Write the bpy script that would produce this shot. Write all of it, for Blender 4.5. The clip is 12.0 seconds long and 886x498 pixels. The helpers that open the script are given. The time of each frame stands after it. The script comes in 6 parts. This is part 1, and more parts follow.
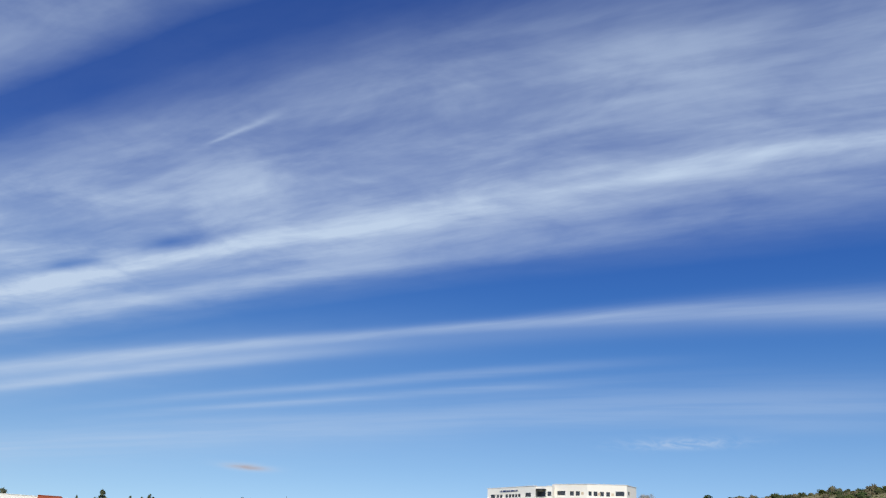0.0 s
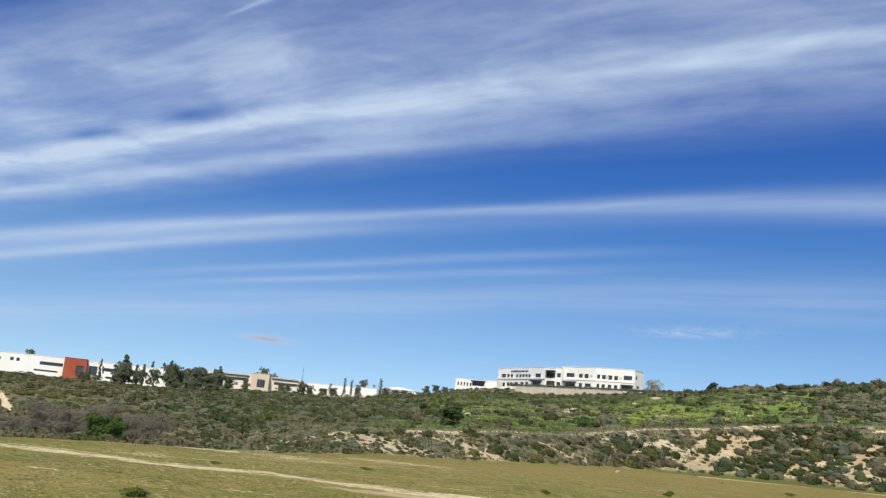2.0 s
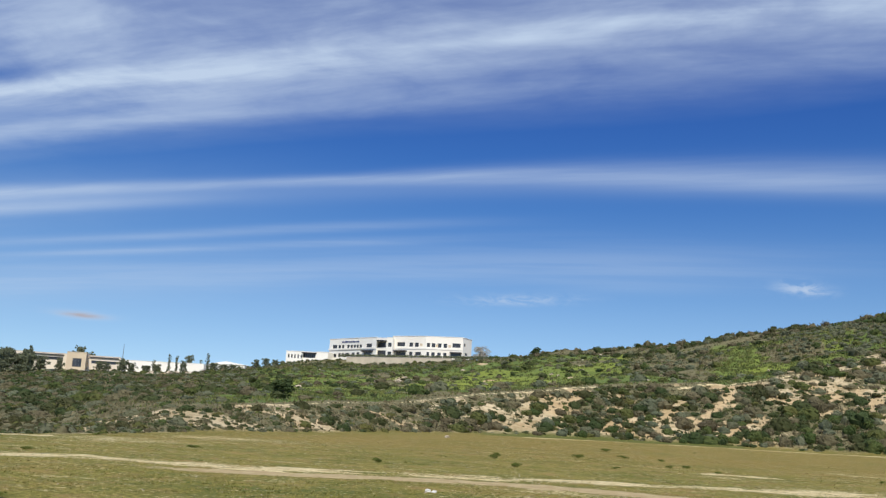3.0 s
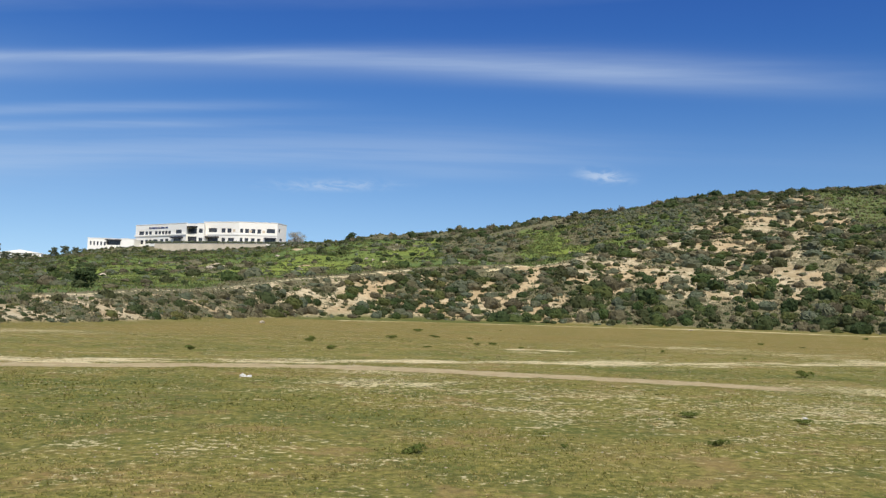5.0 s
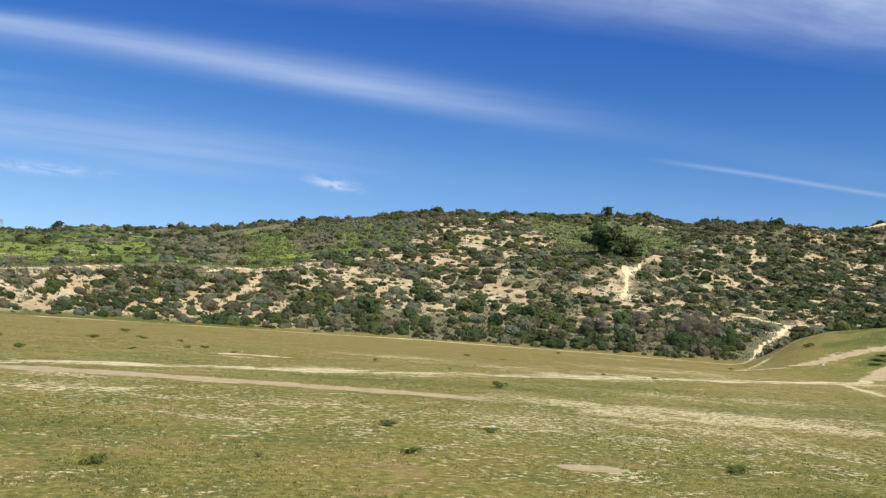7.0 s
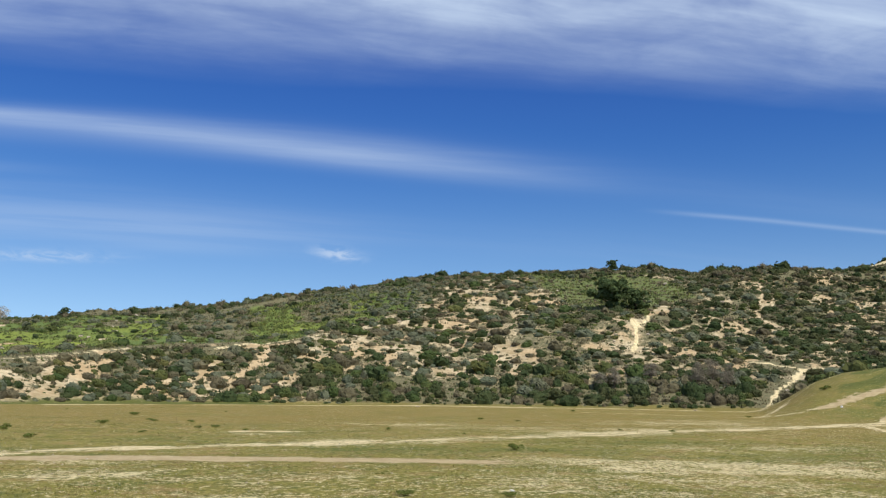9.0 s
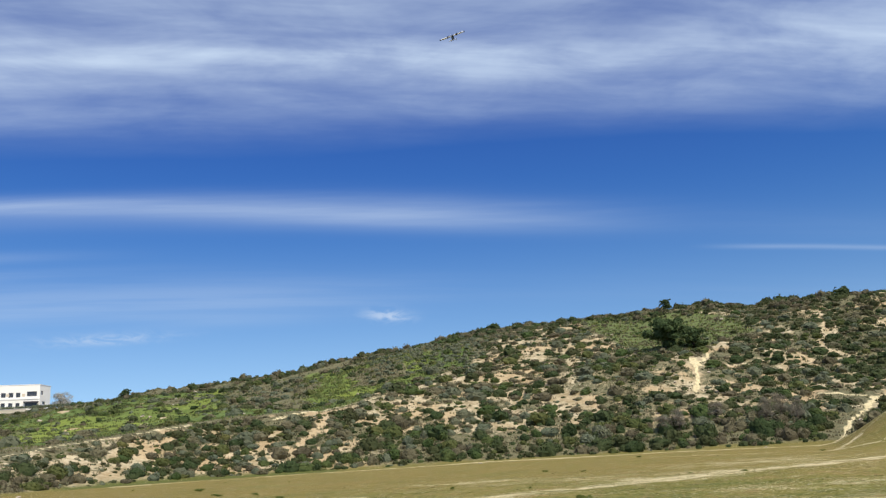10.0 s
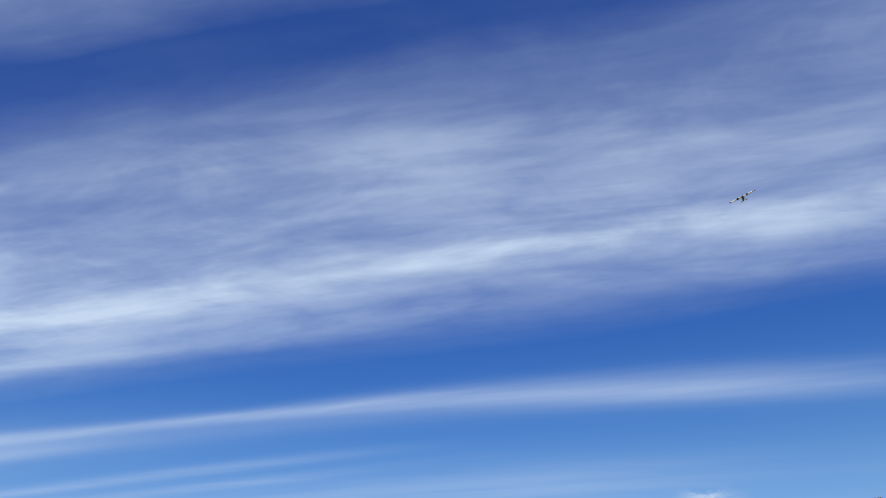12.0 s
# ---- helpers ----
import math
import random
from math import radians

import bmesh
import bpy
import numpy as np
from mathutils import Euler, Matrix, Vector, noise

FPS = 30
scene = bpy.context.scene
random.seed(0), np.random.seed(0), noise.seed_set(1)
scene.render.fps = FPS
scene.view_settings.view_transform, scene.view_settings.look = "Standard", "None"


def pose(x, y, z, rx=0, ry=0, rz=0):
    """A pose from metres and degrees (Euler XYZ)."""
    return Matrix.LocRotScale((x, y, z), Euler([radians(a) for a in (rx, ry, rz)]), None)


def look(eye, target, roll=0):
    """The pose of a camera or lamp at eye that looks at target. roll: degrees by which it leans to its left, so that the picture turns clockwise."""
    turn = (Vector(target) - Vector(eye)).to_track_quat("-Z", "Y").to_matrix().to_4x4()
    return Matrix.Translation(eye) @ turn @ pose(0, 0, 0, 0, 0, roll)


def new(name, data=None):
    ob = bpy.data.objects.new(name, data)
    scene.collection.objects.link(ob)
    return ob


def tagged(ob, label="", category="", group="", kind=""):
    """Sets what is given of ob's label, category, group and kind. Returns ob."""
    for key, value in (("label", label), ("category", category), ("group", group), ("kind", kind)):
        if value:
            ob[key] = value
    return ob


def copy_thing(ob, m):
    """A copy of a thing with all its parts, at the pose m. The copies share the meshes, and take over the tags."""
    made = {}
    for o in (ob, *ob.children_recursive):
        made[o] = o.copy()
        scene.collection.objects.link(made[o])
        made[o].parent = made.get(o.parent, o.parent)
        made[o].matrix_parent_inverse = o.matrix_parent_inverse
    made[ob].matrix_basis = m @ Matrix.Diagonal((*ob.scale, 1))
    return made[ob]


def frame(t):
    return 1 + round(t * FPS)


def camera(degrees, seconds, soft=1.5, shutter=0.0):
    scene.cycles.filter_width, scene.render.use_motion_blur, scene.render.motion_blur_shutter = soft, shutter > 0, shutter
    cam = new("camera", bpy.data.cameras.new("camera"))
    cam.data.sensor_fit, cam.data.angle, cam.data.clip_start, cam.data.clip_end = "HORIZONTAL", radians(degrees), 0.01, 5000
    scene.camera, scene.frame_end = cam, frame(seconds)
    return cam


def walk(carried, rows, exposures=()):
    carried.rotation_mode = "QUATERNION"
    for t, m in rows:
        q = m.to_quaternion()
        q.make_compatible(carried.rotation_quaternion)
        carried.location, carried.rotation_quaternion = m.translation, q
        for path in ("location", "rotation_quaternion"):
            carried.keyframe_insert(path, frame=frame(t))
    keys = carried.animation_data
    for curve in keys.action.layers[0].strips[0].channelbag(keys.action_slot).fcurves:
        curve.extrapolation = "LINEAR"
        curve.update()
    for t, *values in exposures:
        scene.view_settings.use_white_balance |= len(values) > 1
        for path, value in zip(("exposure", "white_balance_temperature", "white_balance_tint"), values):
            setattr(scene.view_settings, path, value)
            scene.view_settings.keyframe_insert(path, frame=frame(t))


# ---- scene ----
cam = camera(53.865, 12.0, soft=1.3)
walk(cam, [
    (0.0, pose(0.000, 0.000, 1.600, 109.751, -3.302, 27.034)),
    (0.5, pose(0.000, 0.000, 1.600, 107.768, -4.201, 28.923)),
    (1.0, pose(0.000, 0.000, 1.600, 106.095, -4.798, 29.888)),
    (1.5, pose(0.000, 0.000, 1.600, 104.182, -5.636, 29.888)),
    (2.0, pose(0.000, 0.000, 1.600, 101.986, -5.571, 27.674)),
    (2.5, pose(0.000, 0.000, 1.600, 101.248, -4.364, 21.971)),
    (2.7, pose(0.000, 0.000, 1.600, 101.240, -3.826, 19.633)),
    (4.3, pose(0.000, 0.000, 1.600, 96.243, -2.152, 9.581)),
    (4.5, pose(0.000, 0.000, 1.600, 95.081, -2.289, 8.440)),
    (5.0, pose(0.004, 0.001, 1.601, 93.877, -1.735, 4.844)),
    (5.5, pose(0.105, 0.025, 1.618, 95.194, 0.008, -0.019)),
    (6.0, pose(0.206, 0.049, 1.634, 95.144, 0.322, -6.947)),
    (6.5, pose(0.210, 0.050, 1.635, 94.749, -3.011, -12.615)),
    (6.7, pose(0.210, 0.050, 1.635, 95.013, -4.502, -13.133)),
    (8.3, pose(0.210, 0.050, 1.635, 96.694, -0.010, -14.365)),
    (8.5, pose(0.210, 0.050, 1.635, 97.505, -1.053, -14.037)),
    (9.0, pose(0.210, 0.050, 1.635, 99.309, -0.714, -12.512)),
    (9.5, pose(0.210, 0.050, 1.635, 100.823, 1.377, -12.276)),
    (10.0, pose(0.210, 0.050, 1.635, 102.995, 3.267, -8.555)),
    (10.5, pose(0.210, 0.050, 1.635, 106.106, 4.125, -2.952)),
    (11.0, pose(0.210, 0.050, 1.635, 108.957, 4.325, 0.984)),
    (11.5, pose(0.210, 0.050, 1.635, 112.607, 3.494, 5.506)),
    (12.0, pose(0.210, 0.050, 1.635, 115.703, 2.093, 11.558)),
], exposures=[(0.0, -0.05), (1.0, -0.02), (1.5, 0.0), (2.0, 0.0), (2.5, -0.06), (4.3, 0.0), (5.0, -0.03), (5.5, -0.04), (6.0, 0.03), (6.5, 0.20), (6.7, 0.20), (8.3, 0.10), (9.0, 0.06), (10.0, 0.06), (10.5, 0.08), (11.0, 0.03), (11.5, -0.08), (12.0, 0.06)])

# ---- sky, sun ----
SUN_AZ, SUN_EL = 158.0, 50.0      # clockwise from +y, degrees; height over the horizon


class Graph:
    """Short calls for shader nodes."""

    def __init__(self, tree):
        self.tree = tree
        tree.nodes.clear()

    def put(self, socket, value):
        if isinstance(value, bpy.types.NodeSocket):
            self.tree.links.new(value, socket)
        elif value is not None:
            socket.default_value = value

    def node(self, kind, **inputs):
        n = self.tree.nodes.new(kind)
        for key, value in inputs.items():
            self.put(n.inputs[key.replace("_", " ")], value)
        return n

    def painted(self, name):
        """A value stored on the mesh."""
        n = self.tree.nodes.new("ShaderNodeAttribute")
        n.attribute_name = name
        return n.outputs["Fac"]

    def math(self, op, a, b=None, c=None):
        n = self.tree.nodes.new("ShaderNodeMath")
        n.operation = op
        for k, value in enumerate((a, b, c)):
            self.put(n.inputs[k], value)
        return n.outputs[0]

    def add(self, *values):
        out = values[0]
        for v in values[1:]:
            out = self.math("ADD", out, v)
        return out

    def mul(self, *values):
        out = values[0]
        for v in values[1:]:
            out = self.math("MULTIPLY", out, v)
        return out

    def sub(self, a, b):
        return self.math("SUBTRACT", a, b)

    def clamp01(self, a):
        n = self.tree.nodes.new("ShaderNodeClamp")
        self.put(n.inputs[0], a)
        return n.outputs[0]

    def step(self, a, lo, hi, out0=0.0, out1=1.0):
        """Smooth step of a from lo to hi."""
        n = self.tree.nodes.new("ShaderNodeMapRange")
        n.interpolation_type = "SMOOTHSTEP"
        for k, value in enumerate((a, lo, hi, out0, out1)):
            self.put(n.inputs[k], value)
        return n.outputs[0]

    def vec(self, x, y, z=0.0):
        n = self.tree.nodes.new("ShaderNodeCombineXYZ")
        for k, value in enumerate((x, y, z)):
            self.put(n.inputs[k], value)
        return n.outputs[0]

    def noise(self, vector, scale, detail=4.0, rough=0.55, distort=0.0):
        n = self.node("ShaderNodeTexNoise", Vector=vector, Scale=scale, Detail=detail, Roughness=rough, Distortion=distort)
        return n.outputs[0]

    def mix(self, f, a, b):
        n = self.tree.nodes.new("ShaderNodeMix")
        n.data_type = "RGBA"
        self.put(n.inputs[0], f)
        self.put(n.inputs[6], a if isinstance(a, bpy.types.NodeSocket) else (*a, 1.0))
        self.put(n.inputs[7], b if isinstance(b, bpy.types.NodeSocket) else (*b, 1.0))
        return n.outputs[2]

    def ramp(self, f, stops):
        n = self.tree.nodes.new("ShaderNodeValToRGB")
        self.put(n.inputs[0], f)
        e = n.color_ramp.elements
        while len(e) < len(stops):
            e.new(0.5)
        for k, (place, colour) in enumerate(stops):
            e[k].position = place
            e[k].color = (*colour, 1.0) if not isinstance(colour, float) else (colour, colour, colour, 1.0)
        return n.outputs[0]


def bell(g, x, middle, width):
    """A soft bump of the value x round middle."""
    d = g.math("DIVIDE", g.sub(x, middle), width)
    return g.math("POWER", 2.718, g.mul(-1.0, g.mul(d, d)))


world = bpy.data.worlds.new("sky")
scene.world = world
world.use_nodes = True
g = Graph(world.node_tree)
way = g.node("ShaderNodeTexCoord").outputs["Generated"]
axes = g.node("ShaderNodeSeparateXYZ", Vector=way)
wx, wy, wz = axes.outputs
clear = g.vec(wx, wy, g.add(g.mul(g.math("MAXIMUM", wz, 0.0), 0.95), 0.075))     # clean mountain air: no white band at the horizon
dome = g.node("ShaderNodeTexSky")
dome.sky_type, dome.sun_disc = "NISHITA", False
dome.sun_elevation, dome.sun_rotation = radians(SUN_EL), radians(SUN_AZ)
dome.altitude, dome.air_density, dome.dust_density, dome.ozone_density = 400.0, 1.0, 0.1, 3.0
g.put(dome.inputs["Vector"], clear)
sky = dome.outputs[0]
low = g.add(g.math("MAXIMUM", wz, 0.0), 0.06)
u, v = g.math("DIVIDE", wx, low), g.math("DIVIDE", wy, low)
# high cirrus on a flat sheet: streaks run along u, v is their distance
bend = g.sub(g.noise(g.vec(g.mul(u, 0.55), g.mul(v, 0.9), 3.1), 1.0, 3.0), 0.5)
fine = g.sub(g.noise(g.vec(g.mul(u, 1.6), g.mul(v, 3.2), 9.0), 1.0, 5.0, 0.6), 0.5)
vb = g.add(v, g.mul(0.15, g.math("MAXIMUM", u, 0.0)), g.mul(bend, 0.16), g.mul(fine, 0.10))
deck = g.ramp(g.math("DIVIDE", vb, 4.0), [
    (0.17, 0.36), (0.225, 0.26), (0.25, 0.03), (0.272, 0.04), (0.315, 0.30), (0.36, 0.40), (0.41, 0.44), (0.44, 0.50),
    (0.467, 0.68), (0.485, 0.50), (0.510, 0.33), (0.540, 0.24), (0.565, 0.09), (0.60, 0.0)])
fibre = g.noise(g.vec(g.mul(u, 1.5), g.add(g.mul(v, 15.0), g.mul(u, 1.2), g.mul(bend, 6.0)), 7.7), 1.0, 4.0, 0.6)
streak = g.noise(g.vec(g.mul(u, 0.8), g.add(g.mul(v, 5.0), g.mul(u, -0.5)), 1.7), 1.0, 4.5, 0.55)
puff = g.noise(g.vec(g.mul(u, 2.6), g.mul(v, 4.2), 5.5), 1.0, 5.0, 0.58, 0.3)
deck = g.mul(deck, g.step(streak, 0.25, 0.72, 0.72, 1.25), g.step(puff, 0.28, 0.72, 0.66, 1.28), g.step(fibre, 0.28, 0.72, 0.90, 1.10))
rim = g.mul(bell(g, vb, 2.13, 0.06), g.step(u, -2.0, -0.9, 0.30, 0.0))
deck = g.add(deck, g.mul(rim, g.step(streak, 0.25, 0.72, 0.6, 1.3)))
hole = g.add(g.mul(bell(g, u, -1.85, 0.13), bell(g, v, 1.76, 0.05)), g.mul(bell(g, u, -2.3, 0.16), bell(g, v, 1.77, 0.04)))
deck = g.mul(deck, g.sub(1.0, g.mul(0.75, hole)))
deck = g.mul(deck, g.step(u, 0.9, 3.2, 1.0, 0.75), g.step(u, -2.6, -0.5, 1.35, 1.0))
wob = g.add(g.mul(bend, 0.10), g.mul(fine, 0.035))
va = g.add(g.sub(v, g.mul(u, 0.075)), wob)
wide = g.add(g.step(u, -1.6, 0.9, 0.055, 0.17), g.step(u, -3.2, -1.6, 0.05, 0.0))
line_a = g.mul(bell(g, va, g.step(u, -0.6, 1.0, 2.86, 2.90), wide), g.step(u, -0.2, 1.6, 0.40, 0.04), g.step(u, -5.5, -2.5, 0.85, 1.0))
line_a = g.mul(line_a, g.step(streak, 0.2, 0.75, 0.75, 1.25), g.step(fibre, 0.28, 0.72, 0.85, 1.15))
halo = g.mul(bell(g, va, 2.98, 0.13), 0.14, g.step(u, 0.3, 1.7, 1.0, 0.0))
line_b = g.mul(bell(g, g.add(v, wob), 2.86, 0.075), g.step(u, -3.0, -1.5, 0.42, 0.0), g.step(streak, 0.25, 0.7, 0.6, 1.25))
veil = g.mul(g.add(bell(g, v, 2.75, 0.32), g.mul(bell(g, v, 4.3, 0.9), 0.5)), g.step(u, -3.6, -0.8, 0.20, 0.0), g.step(puff, 0.25, 0.75, 0.7, 1.2))
line_c = g.mul(g.add(bell(g, g.add(v, wob), 3.36, 0.075), bell(g, g.add(v, wob), 3.60, 0.07)),
               g.step(u, -1.9, -0.4, 0.25, 0.0), g.step(streak, 0.25, 0.7, 0.5, 1.3), g.step(u, -4.6, -2.8, 0.0, 1.0))
line_d = g.mul(bell(g, g.add(v, g.mul(wob, 3.0)), 4.15, 0.38), 0.22, g.step(u, -0.4, 1.0, 1.0, 0.15), g.step(streak, 0.3, 0.7, 0.5, 1.3))
line_e = g.mul(bell(g, g.add(v, g.mul(wob, 0.6)), 3.35, 0.035), g.step(u, 1.55, 2.0, 0.0, 0.24))
curl = g.add(v, g.mul(bend, 0.5))
thread = g.noise(g.vec(g.add(g.mul(u, 9.0), g.mul(v, 2.2)), g.add(g.mul(v, 4.5), g.mul(u, -3.0)), 2.2), 1.0, 4.0, 0.6, 0.6)
wisp_1 = g.mul(bell(g, u, 0.44, 0.12), bell(g, g.add(curl, g.mul(g.sub(u, 0.44), -0.4)), 4.62, 0.15), 0.60, g.step(thread, 0.38, 0.62, 0.08, 1.3))
wisp_2 = g.mul(bell(g, u, -1.08, 0.32), bell(g, curl, 4.98, 0.15), 0.42, g.step(thread, 0.34, 0.64, 0.12, 1.3))
wisp_3 = g.mul(bell(g, u, -0.35, 0.45), bell(g, curl, 4.62, 0.20), 0.12)
trail = g.mul(bell(g, g.add(v, g.mul(u, 0.18), g.mul(fine, 0.05)), 1.098, g.step(u, -1.35, -1.05, 0.006, 0.014)),
              g.step(u, -1.38, -1.30, 0.0, 0.24), g.step(u, -1.18, -1.06, 1.0, 0.0))
cover = g.clamp01(g.add(deck, line_a, halo, veil, line_b, line_c, line_d, line_e, wisp_1, wisp_2, wisp_3, trail))
cover = g.mul(cover, g.step(wz, -0.02, 0.05))
small = g.mul(bell(g, u, -4.40, 0.16), bell(g, v, 5.30, 0.18), 0.95, g.step(puff, 0.3, 0.6, 0.6, 1.1))
cloud = g.mix(g.clamp01(small), (5.1, 6.25, 8.0), (4.2, 4.15, 4.8))
shade = g.node("ShaderNodeHueSaturation", Hue=g.step(wz, 0.04, 0.45, 0.502, 0.523), Saturation=g.step(wz, 0.0, 0.30, 1.09, 1.35), Value=g.step(wz, 0.0, 0.33, 1.15, 1.12), Color=sky).outputs[0]
sheet = g.mix(g.clamp01(g.add(cover, small)), shade, cloud)
back = g.node("ShaderNodeBackground", Color=sheet, Strength=0.105)
g.tree.links.new(back.outputs[0], g.node("ShaderNodeOutputWorld").inputs[0])

sun = new("sun", bpy.data.lights.new("sun", "SUN"))
sun.data.energy, sun.data.angle, sun.data.color = 4.6, radians(0.53), (1.0, 0.95, 0.87)
sun_dir = Vector((math.sin(radians(SUN_AZ)) * math.cos(radians(SUN_EL)), math.cos(radians(SUN_AZ)) * math.cos(radians(SUN_EL)), math.sin(radians(SUN_EL))))
sun.matrix_world = look(sun_dir * 100, (0, 0, 0))

# ---- materials ----
def material(name):
    m = bpy.data.materials.new(name)
    m.use_nodes = True
    return m, Graph(m.node_tree)


def finish(g, colour, rough=0.8, bump=None, depth=0.02, metal=0.0, spec=0.3, through_light=0.0):
    s = g.node("ShaderNodeBsdfPrincipled", Base_Color=colour if isinstance(colour, bpy.types.NodeSocket) else (*colour, 1.0),
               Roughness=rough, Metallic=metal, Specular_IOR_Level=spec)
    if bump is not None:
        b = g.node("ShaderNodeBump", Height=bump, Distance=depth, Strength=0.9)
        g.put(s.inputs["Normal"], b.outputs[0])
    out = s.outputs[0]
    if through_light:
        t = g.node("ShaderNodeBsdfTranslucent", Color=colour)
        mix = g.node("ShaderNodeMixShader", Fac=through_light)
        g.put(mix.inputs[1], out)
        g.put(mix.inputs[2], t.outputs[0])
        out = mix.outputs[0]
    g.tree.links.new(out, g.node("ShaderNodeOutputMaterial").inputs[0])


def plain(name, dark, light, scale, rough=0.8, depth=0.01, fine=12.0, spec=0.3, metal=0.0):
    """A surface with stains at one scale and grain at a finer one."""
    m, g = material(name)
    place = g.node("ShaderNodeTexCoord").outputs["Object"]
    a = g.noise(place, scale, 5.0)
    b = g.noise(place, scale * fine, 3.0)
    f = g.clamp01(g.add(g.mul(a, 0.75), g.mul(b, 0.35)))
    finish(g, g.mix(g.step(f, 0.3, 0.8), dark, light), rough, b, depth, metal, spec)
    return m


def leafy(name, dark, light, dry, through_light=0.25, leaf_spread=0.45):
    """Leaves: each plant its own tone, each clump a little off it; the mesh's tint turns it from green to dry."""
    m, g = material(name)
    one = g.node("ShaderNodeNewGeometry").outputs["Random Per Island"]
    tint, tone = g.painted("tint"), g.painted("tone")
    colour = g.mix(g.clamp01(g.add(g.mul(one, leaf_spread), g.mul(tone, 1.0 - leaf_spread))), dark, light)
    colour = g.mix(g.clamp01(g.add(tint, g.mul(g.sub(one, 0.5), 0.25))), colour, dry)
    finish(g, colour, 0.8, spec=0.06, through_light=through_light)
    return m


def ground_material():
    m, g = material("ground_soil_and_grass")
    place = g.node("ShaderNodeNewGeometry").outputs["Position"]

    def mask(name):
        return g.painted(name)

    big = g.noise(place, 0.09, 3.0)
    mid = g.noise(place, 0.45, 5.0, 0.6)
    small = g.noise(place, 2.2, 6.0, 0.65)
    tiny = g.noise(place, 14.0, 5.0, 0.7)
    speck = g.noise(place, 45.0, 3.0, 0.7)
    # short grass of the field: olive, ochre, brown and green tufts over pale soil
    tuft = g.noise(place, 8.0, 6.0, 0.7)
    sward = g.noise(place, 0.22, 4.0, 0.6)
    patch = g.noise(place, 1.1, 5.0, 0.65)
    grass = g.mix(g.step(tuft, 0.34, 0.66), (0.100, 0.103, 0.017), (0.315, 0.268, 0.068))
    dry = g.add(g.mul(mid, 0.40), g.mul(patch, 0.60), g.mul(mask("dry"), 0.03))
    grass = g.mix(g.mul(g.step(dry, 0.49, 0.57), 0.70), grass, g.mix(g.step(tuft, 0.34, 0.66), (0.232, 0.141, 0.050), (0.431, 0.298, 0.108)))
    far_tone = g.noise(place, 0.14, 5.0, 0.7)
    grass = g.mix(g.mul(g.step(far_tone, 0.52, 0.60), 0.35), grass, (0.340, 0.250, 0.080))
    grass = g.mix(g.mul(g.step(g.add(g.mul(sward, 0.45), g.mul(patch, 0.55)), 0.48, 0.56), 0.80), grass, g.mix(g.step(tuft, 0.36, 0.64), (0.071, 0.091, 0.015), (0.165, 0.172, 0.035)))
    blotch = g.noise(place, 0.75, 6.0, 0.72)
    grass = g.mix(g.mul(g.step(blotch, 0.55, 0.63), 0.55), grass, (0.082, 0.112, 0.022))
    grass = g.mix(g.mul(g.step(blotch, 0.46, 0.38), 0.50), grass, (0.330, 0.205, 0.085))
    grass = g.mix(g.mul(mask("dry"), g.step(g.add(g.mul(far_tone, 0.5), g.mul(blotch, 0.5)), 0.38, 0.58, 0.12, 0.80)), grass, g.mix(g.step(tuft, 0.34, 0.66), (0.152, 0.110, 0.026), (0.300, 0.212, 0.056)))
    grass = g.mix(g.mul(mask("lush"), g.step(small, 0.30, 0.56), 0.75), grass, g.mix(g.step(tuft, 0.34, 0.66), (0.075, 0.098, 0.018), (0.170, 0.180, 0.043)))
    # near-full values darken further; over the mound this puts shade into the grass
    grass = g.mix(g.mul(g.step(mask("lush"), 0.74, 0.95), 0.75), grass, g.mix(g.step(tuft, 0.34, 0.66), (0.055, 0.076, 0.014), (0.122, 0.140, 0.032)))
    grass = g.mix(g.mul(g.step(tiny, 0.54, 0.72), 0.50), grass, (0.071, 0.075, 0.019))
    grass = g.mix(g.mul(g.step(speck, 0.52, 0.72), g.sub(0.5, g.mul(mask("lush"), 0.35))), grass, (0.418, 0.325, 0.143))
    pale = g.mix(tiny, (0.52, 0.42, 0.20), (0.80, 0.69, 0.40))
    thin = g.add(g.mul(tuft, 0.55), g.mul(tiny, 0.30), g.mul(patch, 0.28), g.mul(mask("worn"), 0.072), g.mul(mask("lush"), -0.02))
    grass = g.mix(g.mul(g.step(thin, 0.626, 0.668), 0.85), grass, pale)
    path = g.mix(g.step(g.add(g.mul(tiny, 0.5), g.mul(small, 0.5)), 0.36, 0.60), (0.44, 0.340, 0.168), (0.76, 0.645, 0.370))
    east, north, up = g.node("ShaderNodeSeparateXYZ", Vector=place).outputs
    shred = g.noise(g.vec(g.add(g.mul(east, 0.30), g.mul(north, 0.13)), g.sub(g.mul(north, 1.4), g.mul(east, 0.6)), 4.0), 1.0, 6.0, 0.72)
    rag = g.add(mask("track"), g.mul(g.sub(tuft, 0.5), 1.3), g.mul(g.sub(shred, 0.50), 3.4), g.mul(g.sub(tiny, 0.5), 0.9))
    grass = g.mix(g.mul(g.step(rag, 0.46, 0.64), 0.92), grass, path)
    earth = g.mix(g.step(g.add(g.mul(small, 0.6), g.mul(tiny, 0.4)), 0.35, 0.65), (0.370, 0.275, 0.135), (0.520, 0.415, 0.230))
    grass = g.mix(g.step(g.add(g.mul(mask("earth"), 0.9), g.mul(g.sub(patch, 0.5), 0.9), g.mul(g.sub(shred, 0.5), 1.6), g.mul(g.sub(tuft, 0.5), 0.9)), 0.36, 0.62), grass, earth)
